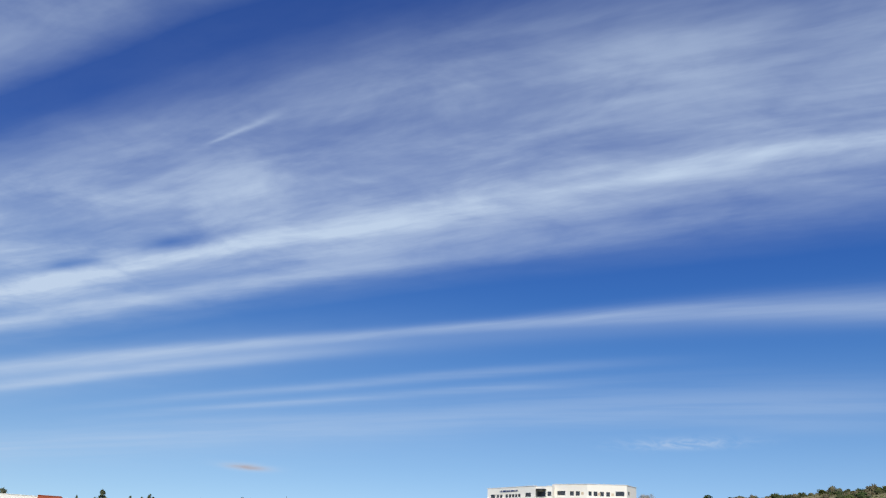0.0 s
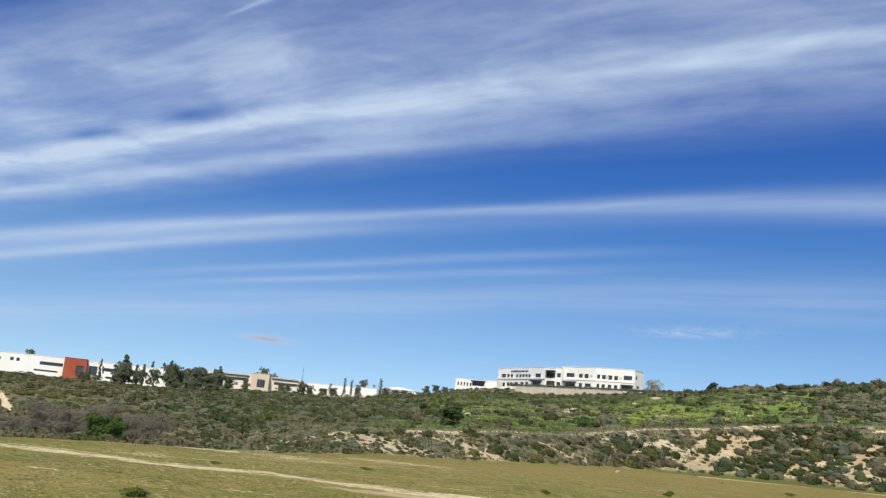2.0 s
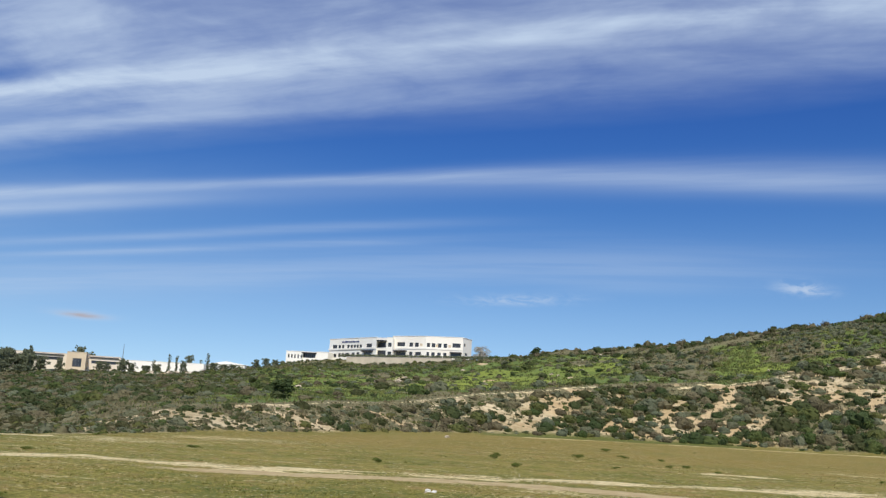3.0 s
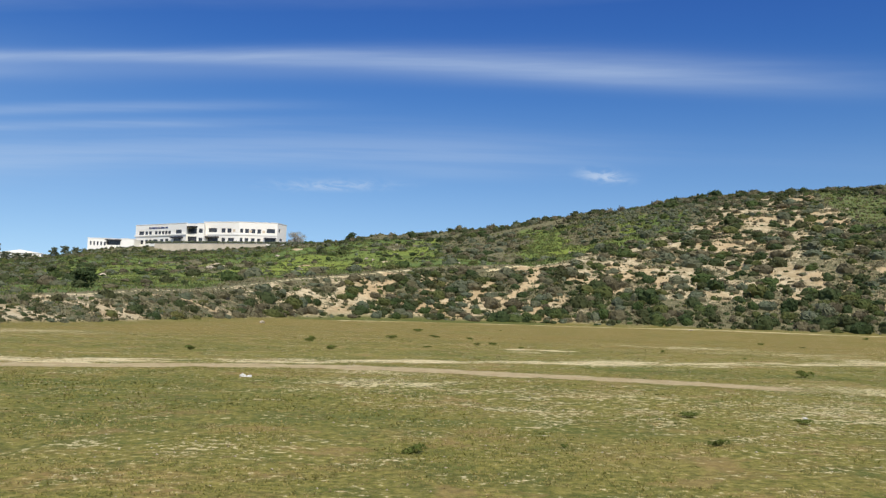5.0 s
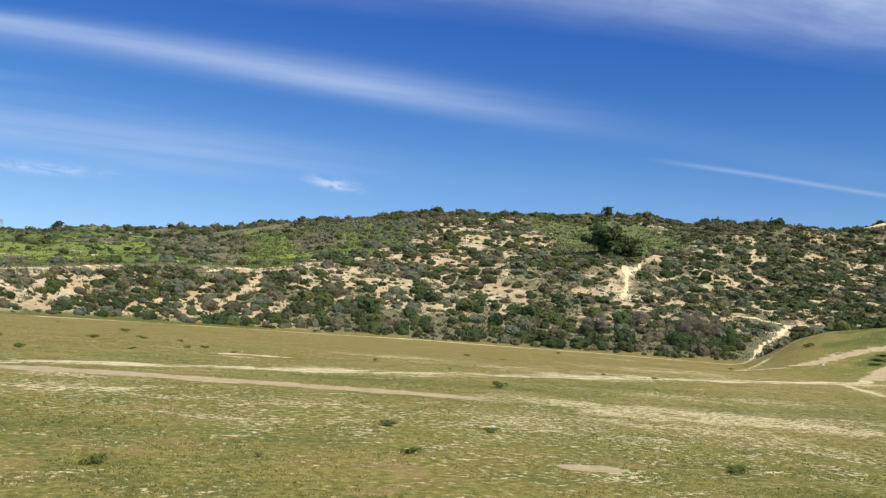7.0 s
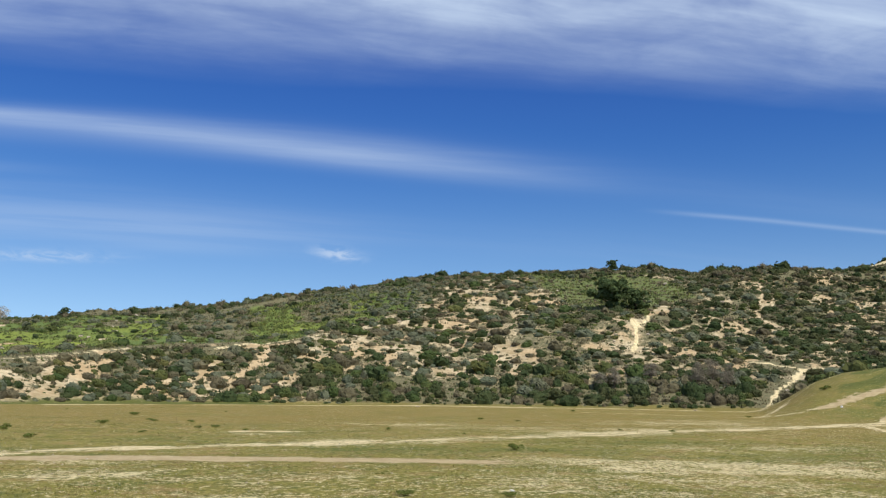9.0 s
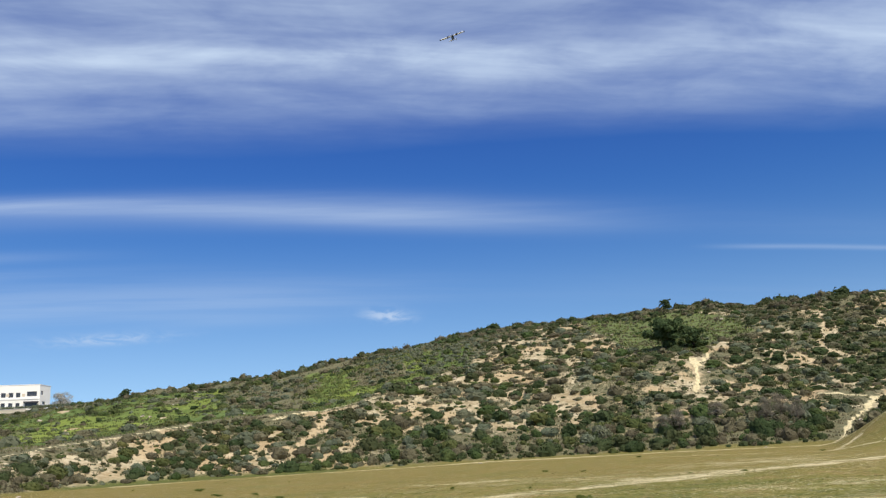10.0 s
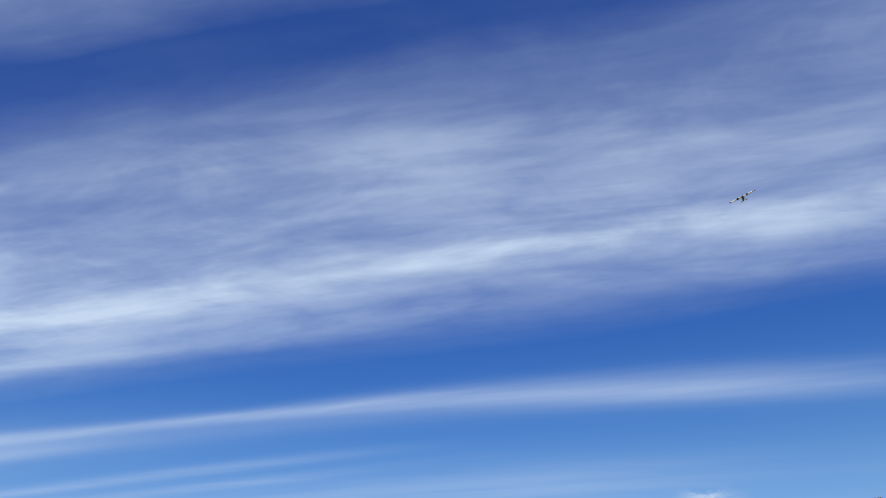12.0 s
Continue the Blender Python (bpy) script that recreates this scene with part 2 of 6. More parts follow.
    # hillside: sandy soil, dry litter and spring grass
    sand = g.mix(g.step(g.add(g.mul(mid, 0.6), g.mul(small, 0.5)), 0.4, 0.72), (0.29, 0.225, 0.115), (0.585, 0.485, 0.305))
    sand = g.mix(g.mul(g.step(big, 0.46, 0.60), 0.55), sand, (0.47, 0.325, 0.165))
    litter = g.mix(g.step(g.add(g.mul(tuft, 0.6), g.mul(small, 0.4)), 0.38, 0.64), (0.092, 0.092, 0.044), (0.235, 0.205, 0.112))
    hill = g.mix(g.step(g.add(mask("bare"), g.mul(g.sub(small, 0.5), 1.1), g.mul(g.sub(tuft, 0.5), 0.8)), 0.46, 0.72), litter, sand)
    spring = g.mix(g.step(g.add(g.mul(tuft, 0.5), g.mul(small, 0.35), g.mul(mid, 0.25)), 0.42, 0.66), (0.058, 0.092, 0.026), (0.156, 0.205, 0.055))
    spring = g.mix(g.mul(mask("mustard"), g.step(tiny, 0.35, 0.6)), spring, (0.260, 0.295, 0.046))
    hill = g.mix(g.step(g.add(mask("green"), g.mul(g.sub(small, 0.5), 0.7)), 0.4, 0.7), hill, spring)
    hill = g.mix(g.step(g.add(mask("track"), g.mul(g.sub(small, 0.5), 0.8), g.mul(g.sub(tuft, 0.5), 0.8)), 0.42, 0.62), hill, path)
    colour = g.mix(mask("field"), hill, grass)
    height = g.add(g.mul(small, 0.7), g.mul(tiny, 0.35), g.mul(speck, 0.12))
    finish(g, colour, 0.93, height, 0.10, spec=0.12)
    return m


GROUND = ground_material()
LEAF_DARK = leafy("leaves_dark_green", (0.040, 0.062, 0.023), (0.084, 0.116, 0.046), (0.095, 0.086, 0.040), 0.32)
LEAF_SAGE = leafy("leaves_grey_green", (0.100, 0.120, 0.072), (0.195, 0.220, 0.138), (0.168, 0.156, 0.088), 0.3)
LEAF_FRESH = leafy("leaves_fresh_green", (0.052, 0.083, 0.026), (0.105, 0.150, 0.050), (0.170, 0.155, 0.054), 0.35)
LEAF_PINE = leafy("needles_dark_green", (0.098, 0.124, 0.072), (0.205, 0.238, 0.142), (0.20, 0.18, 0.10), 0.45)
TWIG = leafy("twigs_grey_brown", (0.080, 0.069, 0.040), (0.156, 0.133, 0.078), (0.160, 0.148, 0.080), 0.1)
LEAF_TREE = leafy("leaves_olive_green", (0.120, 0.140, 0.085), (0.245, 0.270, 0.165), (0.20, 0.18, 0.10), 0.45)
LEAF_BUSH = leafy("leaves_bush_green", (0.050, 0.088, 0.020), (0.105, 0.165, 0.042), (0.12, 0.13, 0.05), 0.3)
LEAF_OAK = leafy("leaves_oak_green", (0.054, 0.084, 0.032), (0.118, 0.162, 0.064), (0.12, 0.11, 0.05), 0.3)
GRASS = leafy("grass_blades", (0.170, 0.185, 0.034), (0.330, 0.290, 0.085), (0.47, 0.36, 0.15), 0.4)
HERB = leafy("herb_leaves_yellow_green", (0.092, 0.125, 0.040), (0.180, 0.212, 0.076), (0.24, 0.24, 0.07), 0.35)
HERB_DRY = leafy("herb_leaves_dry", (0.111, 0.115, 0.055), (0.204, 0.196, 0.102), (0.264, 0.221, 0.128), 0.3)
TWIG_GREY = leafy("twigs_pale_grey", (0.150, 0.131, 0.092), (0.265, 0.236, 0.172), (0.26, 0.23, 0.16), 0.15)
TWIG_PALE = leafy("twigs_silver_grey", (0.30, 0.275, 0.22), (0.50, 0.47, 0.38), (0.45, 0.41, 0.32), 0.2)
TUFT_BROWN = leafy("grass_tufts_brown", (0.270, 0.185, 0.085), (0.420, 0.300, 0.145), (0.44, 0.36, 0.17), 0.45)
TUFT_GREEN = leafy("grass_tufts_green", (0.105, 0.140, 0.030), (0.200, 0.230, 0.060), (0.26, 0.24, 0.08), 0.4)
STRAW = leafy("straw_pale", (0.36, 0.30, 0.13), (0.58, 0.48, 0.25), (0.62, 0.52, 0.30), 0.3)
BARK = plain("bark_brown_grey", (0.06, 0.045, 0.032), (0.17, 0.13, 0.095), 3.0, 0.9, 0.03)
STUCCO = plain("stucco_white", (0.87, 0.83, 0.73), (0.92, 0.89, 0.80), 0.12, 0.85, 0.01, 20)
STUCCO_CREAM = plain("stucco_cream", (0.70, 0.60, 0.46), (0.80, 0.71, 0.57), 0.12, 0.85, 0.01, 20)
STUCCO_WARM = plain("stucco_warm_white", (0.86, 0.80, 0.69), (0.91, 0.87, 0.77), 0.12, 0.85, 0.01, 20)
STUCCO_TAN = plain("stucco_tan", (0.60, 0.48, 0.32), (0.70, 0.58, 0.41), 0.15, 0.85, 0.01, 20)
PAINT_RED = plain("paint_terracotta_red", (0.34, 0.075, 0.034), (0.44, 0.110, 0.050), 0.2, 0.75, 0.01, 15)
BLOCK = plain("retaining_block_tan", (0.51, 0.44, 0.32), (0.66, 0.58, 0.44), 0.25, 0.9, 0.03, 8)
ROOFING = plain("roofing_grey", (0.30, 0.29, 0.27), (0.42, 0.40, 0.37), 0.3, 0.9)
GLASS = plain("window_glass_dark", (0.026, 0.030, 0.038), (0.066, 0.070, 0.080), 0.3, 0.08, 0.0, 3, 0.6)
METAL = plain("window_metal_bronze", (0.05, 0.045, 0.04), (0.09, 0.08, 0.07), 1.0, 0.4, 0.0, 6, 0.5)
AWNING = plain("canopy_dark", (0.03, 0.03, 0.035), (0.06, 0.06, 0.065), 0.5, 0.7)
SIGN_BLUE = plain("sign_letters_blue", (0.02, 0.035, 0.12), (0.04, 0.06, 0.18), 1.0, 0.5)
CONCRETE = plain("concrete_pale", (0.42, 0.40, 0.36), (0.56, 0.53, 0.48), 0.5, 0.9, 0.02)
ROCK = plain("rock_pale", (0.36, 0.29, 0.20), (0.56, 0.48, 0.36), 2.0, 0.9, 0.03, 6)
CHALK = plain("rock_white", (0.58, 0.56, 0.51), (0.74, 0.72, 0.67), 3.0, 0.85, 0.02, 6)
FOAM = plain("foam_white_paint", (0.74, 0.74, 0.73), (0.82, 0.82, 0.81), 4.0, 0.5, 0.0, 5)
FOAM_BLACK = plain("foam_black_paint", (0.015, 0.015, 0.017), (0.03, 0.03, 0.033), 4.0, 0.45, 0.0, 5)
FOAM_ORANGE = plain("foam_orange_paint", (0.55, 0.16, 0.03), (0.65, 0.22, 0.05), 4.0, 0.5, 0.0, 5)
RUBBER = plain("rubber_black", (0.012, 0.012, 0.012), (0.03, 0.03, 0.03), 5.0, 0.8)
STEEL = plain("steel_grey", (0.22, 0.22, 0.22), (0.36, 0.36, 0.36), 2.0, 0.4, 0.0, 6, 0.5, 0.8)
CAR_WHITE = plain("car_paint_white", (0.72, 0.72, 0.72), (0.8, 0.8, 0.8), 1.0, 0.25, 0.0, 6, 0.5)
CAR_GREY = plain("car_paint_grey", (0.10, 0.11, 0.12), (0.16, 0.17, 0.18), 1.0, 0.25, 0.0, 6, 0.5)
CAR_DARK = plain("car_paint_dark", (0.02, 0.022, 0.03), (0.04, 0.042, 0.05), 1.0, 0.25, 0.0, 6, 0.5)

# ---- the lie of the land ----
def value_noise(x, y, seed=0):
    """Smooth random values in 0..1 over the plan."""
    x, y = np.asarray(x, float), np.asarray(y, float)
    xi, yi = np.floor(x).astype(np.int64), np.floor(y).astype(np.int64)
    fx, fy = x - xi, y - yi
    fx, fy = fx * fx * (3 - 2 * fx), fy * fy * (3 - 2 * fy)

    def corner(i, j):
        h = (i * 374761393 + j * 668265263 + seed * 1442695041) & 0xFFFFFFFF
        h = ((h ^ (h >> 13)) * 1274126177) & 0xFFFFFFFF
        return ((h ^ (h >> 16)) & 0xFFFF) / 65535.0

    a, b = corner(xi, yi), corner(xi + 1, yi)
    c, d = corner(xi, yi + 1), corner(xi + 1, yi + 1)
    return (a * (1 - fx) + b * fx) * (1 - fy) + (c * (1 - fx) + d * fx) * fy


def fractal(x, y, size, seed=0, octaves=4):
    out, total, k = 0.0, 0.0, 1.0
    for o in range(octaves):
        out = out + k * value_noise(np.asarray(x) / size * 2 ** o + 17.3 * o, np.asarray(y) / size * 2 ** o - 9.1 * o, seed + o)
        total += k
        k *= 0.5
    return out / total


def smooth(x, lo, hi):
    s = np.clip((np.asarray(x, float) - lo) / (hi - lo), 0, 1)
    return s * s * (3 - 2 * s)


def spot(az, r):
    """The plan's place at a bearing (degrees clockwise from +y) and a distance."""
    return r * math.sin(radians(az)), r * math.cos(radians(az))


# bearing, distance of the field's edge, distance and height of the bench cut above it
FOOT = np.array([
    (-180, 300, 340, 1), (-100, 60, 110, 0.4), (-57, 33, 85, -2.2), (-53, 36.5, 85, -2.2), (-48, 38.5, 85, -2.2), (-42, 40, 84, -1.8), (-39, 42.5, 72, -0.3), (-36, 46.5, 62, 0.6), (-33, 51, 62, 1.3),
    (-26, 62, 74, 2.1), (-20, 76, 90, 2.8), (-15, 92, 106, 4.4), (-8, 102, 118, 6.5), (2, 106, 128, 8.3),
    (10, 104, 140, 11.5), (24, 107, 145, 12.5), (32, 106, 150, 11), (40, 108, 150, 9), (60, 110, 150, 10), (100, 250, 300, 4), (180, 300, 340, 1)], float)
# bearing, distance and height half way up, then of the crest, and the height of the land behind it
RISE_LEFT = [(-180, 420, 2, 600, 4, 4), (-100, 240, 2, 385, 8, 9), (-57, 230, 3, 383, 8.3, 9.8), (-44, 230, 3, 383, 9.0, 10.2), (-40, 225, 3.6, 382, 11.0, 13.2),
             (-36, 220, 4.2, 385, 12.0, 13.6), (-32, 210, 5, 385, 14.2, 14.6), (-28, 205, 6, 375, 18.4, 19), (-26, 202, 6.5, 378, 20.0, 23.6), (-24, 200, 7, 386, 21.4, 24.7), (-20.5, 200, 7.6, 372, 21.8, 25.6),
             (-17, 200, 8.3, 357, 23.2, 26), (-15, 200, 9, 345, 24, 24), (-10, 200, 10.5, 310, 25.8, 24), (-4, 195, 13, 275, 26.2, 24)]
RISE_RIGHT = [(1, 190, 14.8, 255, 27.6, 25), (5, 185, 16.5, 240, 28.9, 26), (9, 182, 18.8, 228, 30.0, 27), (13, 180, 20.3, 218, 31.3, 28),
              (24, 180, 20.5, 212, 31, 29), (32, 182, 20, 214, 30.8, 29), (36, 184, 17.5, 222, 30.6, 29), (39, 186, 16, 230, 33.5, 33),
              (45, 190, 17, 235, 38, 38), (60, 195, 17, 240, 36, 36), (100, 330, 8, 420, 12, 11), (180, 420, 2, 600, 4, 4)]
RISE = np.array(RISE_LEFT + RISE_RIGHT, float)

AZ = np.concatenate([np.linspace(-180, -63, 30)[:-1], np.arange(-63, 49.01, 0.25), np.linspace(49, 180, 34)[1:-1]])
RAD = np.concatenate([[0.0], np.geomspace(1.2, 6, 24)[:-1], np.geomspace(6, 46, 270), np.arange(46.6, 160, 0.85), np.arange(160, 240, 1.2), np.arange(240, 400, 2.5), np.geomspace(402, 4300, 40)])


def land_heights():
    """Heights over the rings and bearings of the ground sheet."""
    def soft_table(table, width=1.2):
        fine = np.arange(-180, 180.01, 0.5)
        cols = []
        kernel = np.exp(-0.5 * (np.arange(-8, 9) * 0.5 / width) ** 2)
        kernel /= kernel.sum()
        for c in range(1, table.shape[1]):
            vals = np.interp(fine, table[:, 0], table[:, c])
            vals = np.convolve(np.pad(vals, 8, mode="edge"), kernel, "valid")
            cols.append(np.interp(AZ, fine, vals))
        return cols

    foot, bench_r, bench_z = soft_table(FOOT)
    mid_r, mid_z, crest_r, crest_z, pad_z = soft_table(RISE)
    z = np.zeros((len(AZ), len(RAD)))
    grid_r = np.linspace(0, 800, 3201)
    kernel = np.exp(-0.5 * (np.arange(-24, 25) * 0.25 / 1.8) ** 2)
    kernel /= kernel.sum()
    for k in range(len(AZ)):
        rs = [0, foot[k], bench_r[k], bench_r[k] + 3.5, mid_r[k], crest_r[k], crest_r[k] + 14, crest_r[k] + 17, 700, 1500, 4300]
        zs = [0, 0, bench_z[k], bench_z[k] + 0.25, mid_z[k], crest_z[k], crest_z[k], pad_z[k], pad_z[k], 0.5 * pad_z[k], 0]
        prof = np.interp(grid_r, rs, zs)
        prof = np.convolve(np.pad(prof, 24, mode="edge"), kernel, "valid")
        z[k] = np.where(RAD < 780, np.interp(RAD, grid_r, prof), np.interp(RAD, rs, zs))
    a, r = np.meshgrid(AZ, RAD, indexing="ij")
    x, y = r * np.sin(np.radians(a)), r * np.cos(np.radians(a))
    # graded grassy mound beside the field
    top = np.interp(a, [31.5, 32.4, 33.3, 34.1, 35.4, 37, 40.8, 60, 75], [0, 0.2, 0.9, 1.7, 3.0, 3.9, 4.8, 5.2, 0])
    mound = top * smooth(r, 66, 93) * (1 - smooth(r, 112, 135))
    on_slope = smooth(r - foot[:, None], 0, 14) * (1 - smooth(r, 340, 365))
    on_slope *= 1 - smooth(np.abs(a), 90, 120) * 0.5
    gully = 1 - np.abs(2 * fractal(x, y, 26, 5, 3) - 1)
    high = smooth(z, 1.5, 11)
    ledge = smooth(a, -29, -26) * (1 - smooth(a, -16, -13.5)) * smooth(r - crest_r[:, None], -70, -25)
    on_slope = on_slope * (1 - 0.6 * smooth(a, -44, -40) * (1 - smooth(a, -8, -3)) * (1 - smooth(r - bench_r[:, None], 2, 9)))
    z = z + on_slope * (1 - 0.85 * ledge) * ((fractal(x, y, 15, 11, 4) - 0.5) * (0.5 + 2.3 * high) + (gully - 0.72) * 2.2 * smooth(z, 3, 12) + (fractal(x, y, 2.6, 23, 3) - 0.5) * 0.6)
    z = np.where(mound > 0.002, np.maximum(z, mound), z)
    z = z + (1 - on_slope) * (1 - smooth(r, 300, 400)) * ((fractal(x, y, 9, 31, 3) - 0.5) * 0.16 * smooth(r, 4, 20) + (fractal(x, y, 0.7, 41, 3) - 0.5) * 0.05)
    return z, foot, bench_r, crest_r


LAND, FOOT_R, BENCH_R, CREST_R = land_heights()


def ground_z(x, y):
    """Height of the ground sheet at a place of the plan."""
    x, y = np.asarray(x, float), np.asarray(y, float)
    a, r = np.degrees(np.arctan2(x, y)), np.hypot(x, y)
    i = np.clip(np.searchsorted(AZ, a) - 1, 0, len(AZ) - 2)
    j = np.clip(np.searchsorted(RAD, r) - 1, 0, len(RAD) - 2)
    f = np.clip((a - AZ[i]) / (AZ[i + 1] - AZ[i]), 0, 1)
    h = np.clip((r - RAD[j]) / (RAD[j + 1] - RAD[j]), 0, 1)
    return (LAND[i, j] * (1 - f) + LAND[i + 1, j] * f) * (1 - h) + (LAND[i, j + 1] * (1 - f) + LAND[i + 1, j + 1] * f) * h


def near_line(x, y, line, half):
    """1 on a line of the plan, 0 beyond half its width."""
    x, y = np.asarray(x, float), np.asarray(y, float)
    best = np.full(x.shape, 1e9)
    for (x0, y0), (x1, y1) in zip(line[:-1], line[1:]):
        dx, dy = x1 - x0, y1 - y0
        s = np.clip(((x - x0) * dx + (y - y0) * dy) / (dx * dx + dy * dy), 0, 1)
        best = np.minimum(best, np.hypot(x - x0 - s * dx, y - y0 - s * dy))
    return 1 - smooth(best, half * 0.45, half * 1.25)


TRACK_FAR = [(-34, 16.5), (-20.5, 18.3), (-14, 20.5), (-8.8, 22.8), (-5.6, 25.2), (-0.1, 27.6), (8.1, 31.0), (18.6, 36.6), (28.2, 42), (34.5, 44.5), (44, 50), (52, 58)]
TRACK_NEAR = [(-5.2, 22.9), (-3.2, 22.4), (0.1, 21.6), (5.4, 20.8), (10.3, 19.2), (14.6, 17.6), (26, 13)]
STRIPS = [[(0.1, 36.7), (2.0, 37.0)], [(-30.2, 28.6), (-26.0, 29.8)], [(-31.5, 31.0), (-29.2, 33.2)]]
TRACK_EDGE = [(-18, 88), (0.4, 98), (19, 100), (40, 93), (53, 77), (60, 71)]
TRACK_LOOP = [(28.2, 42), (33.2, 45), (37.5, 47.3), (43.6, 53.1), (47.3, 55.8), (49.7, 56.8), (53.5, 58.5), (57, 60.5), (53.1, 61.0), (50.5, 61.8), (47.5, 61.5), (44.1, 60.6), (41.8, 61.0), (38, 63.5), (30, 75)]
TRACK_MOUND = [(38, 61), (48.0, 71.2), (52.1, 73.4), (55.4, 73.5)]
PATH_Y = [(65, 141.1), (61.3, 131.4), (58.8, 126.2), (55.3, 119.8)]
PATH_ARM = [(70.5, 145.4), (62, 132.8)]
PATH_HILL = [(52.3, 83), (62.9, 96.0), (69.0, 101.0), (73.4, 105.2), (76.8, 104.0)]
PATH_BENCH = [(68.9, 110.8), (73.4, 105.2), (75.6, 103.6), (82.0, 102.6), (90.6, 103.1)]
PATH_RIM = [(-4.3, 121.9), (-2.9, 124.1), (-1.0, 125.9), (0.9, 127.5), (3.0, 129.9), (5.0, 131.0), (7.1, 132.5), (9.2, 133.2), (12.3, 134.8)]
TRACK_SIDE = [(34.5, 44.5), (29, 34), (27, 25)]
WORN = [(-22.6, 21.6, 1.8), (-20.5, 22.6, 1.6), (3.0, 15.0, 4.2), (7.5, 15.2, 5.0), (4.6, 10.4, 1.4), (9.5, 12.5, 3.5), (-2.2, 17.6, 2.6), (12, 41, 5.0), (20, 38, 6.0), (13, 18.3, 4.5), (0.8, 34.9, 1.1), (1.8, 35.0, 0.8), (14, 36, 4), (-3.4, 9.2, 1.2), (26, 48, 7), (30, 52, 5), (8, 45, 4), (36, 38, 6), (16, 26, 4), (-24, 30, 5), (-31, 30, 4), (-22, 38, 4), (-7.5, 9.6, 0.9)]
LUSH = [(-2.0, 12.6, 2.6), (0.8, 11.9, 1.4), (5.0, 25.6, 3.2), (8.2, 10.9, 2.0), (7.2, 9.0, 1.6), (10.5, 11.6, 2.6), (13, 13.5, 3.0), (-5.5, 14, 3.0), (-1.1, 9.8, 0.8), (9, 25, 3), (14, 29, 4), (-9, 16, 4), (22, 22, 6)]
# bare places on the hillside: bearing, distance, half width, half depth
BARE_LEFT = [(4.7, 126, 1.3, 3.0), (5.1, 117, 1.3, 2.4), (6.5, 118.5, 2.6, 1.3), (9.1, 123, 0.8, 3.2), (10.2, 152, 2.0, 3.4), (11.2, 178, 2.0, 5.0), (12.8, 145, 1.6, 4.2), (13.4, 130, 1.4, 3.0), (12.2, 134, 0.8, 4.0),
             (15.7, 136, 0.9, 2.6), (16.6, 188, 1.2, 2.6), (17.2, 160, 1.8, 2.6), (18.6, 124, 0.8, 3.2), (22.2, 133, 2.2, 2.6), (20.4, 146, 1.0, 2.6), (14.2, 167, 2.4, 3.0), (9.8, 136, 1.6, 2.0), (8.0, 128, 1.4, 2.0)]
BARE_RIGHT = [(32.5, 200, 2.0, 4.5), (33.3, 196, 1.6, 3.4), (32.7, 183, 1.8, 5.0), (30.7, 182, 1.7, 3.0), (29.5, 181, 1.3, 3.4), (32.4, 172, 0.9, 4.5), (30.2, 164, 2.2, 2.6), (33.4, 164, 2.6, 2.8), (33.2, 157, 1.8, 3.0), (30.0, 156, 2.0, 3.6),
              (28.2, 136, 2.0, 3.0), (26.3, 129, 2.4, 1.8), (27.1, 150, 1.0, 5.0), (36.3, 193, 1.6, 3.0), (38.6, 197, 2.2, 3.6), (37.4, 170, 1.6, 2.4), (39.5, 155, 1.0, 5.8), (34.6, 157, 2.6, 2.0), (23.4, 150, 1.6, 3.0), (40.1, 133, 2.4, 2.3)]
BARE_FAR = [(-43.2, 246, 8.0, 2.4), (-40.4, 258, 9.0, 2.4), (-44.2, 284, 6.0, 2.4), (-38.6, 236, 6.0, 2.0), (-8.7, 211, 2.4, 6.0), (-10.1, 256, 2.4, 6.0), (-13.7, 212, 5.0, 3.0), (-14.4, 278, 3.5, 8.0), (-19.6, 221, 4.0, 5.0), (-20.4, 262, 3.0, 8.0), (-7.0, 288, 4.0, 5.0), (-34.7, 345, 4.5, 9.0), (-33.4, 352, 5.0, 7.0), (-42.8, 250, 5.0, 3.0),
            (-41.2, 262, 6.0, 2.5), (-45.4, 200, 4.0, 4.0), (-23.0, 150, 3.0, 2.5), (-25.2, 310, 5.0, 6.0), (-29.0, 240, 4.0, 5.0), (0.2, 205, 2.6, 3.0)]
BARE = BARE_LEFT + BARE_RIGHT + BARE_FAR
# slides and runnels down the slopes: plan line, half width
SLIDES = [([(-20.7, 96.0), (-19.0, 103.5), (-17.7, 109.1), (-16.2, 112.5)], 1.15), ([(-22.0, 99), (-20.8, 107)], 0.45), ([(-5.6, 105.1), (-6.1, 111.6), (-5.2, 114.4), (-3.3, 117.9)], 0.7), ([(-2.6, 107.8), (1.0, 118.5), (2.2, 122.0)], 0.65),
          ([(1.8, 108), (3.2, 112), (5.2, 113)], 0.5), ([(3.3, 128.6), (2.7, 119)], 0.42), ([(48.6, 182), (46.5, 178.6), (41.1, 162)], 0.55), ([(32.0, 141.4), (27.0, 131)], 0.45),
          ([(88, 183), (97.4, 172.9)], 0.5), ([(109, 171.7), (98.1, 152.8), (92.3, 145.8), (88.0, 134)], 0.55)]


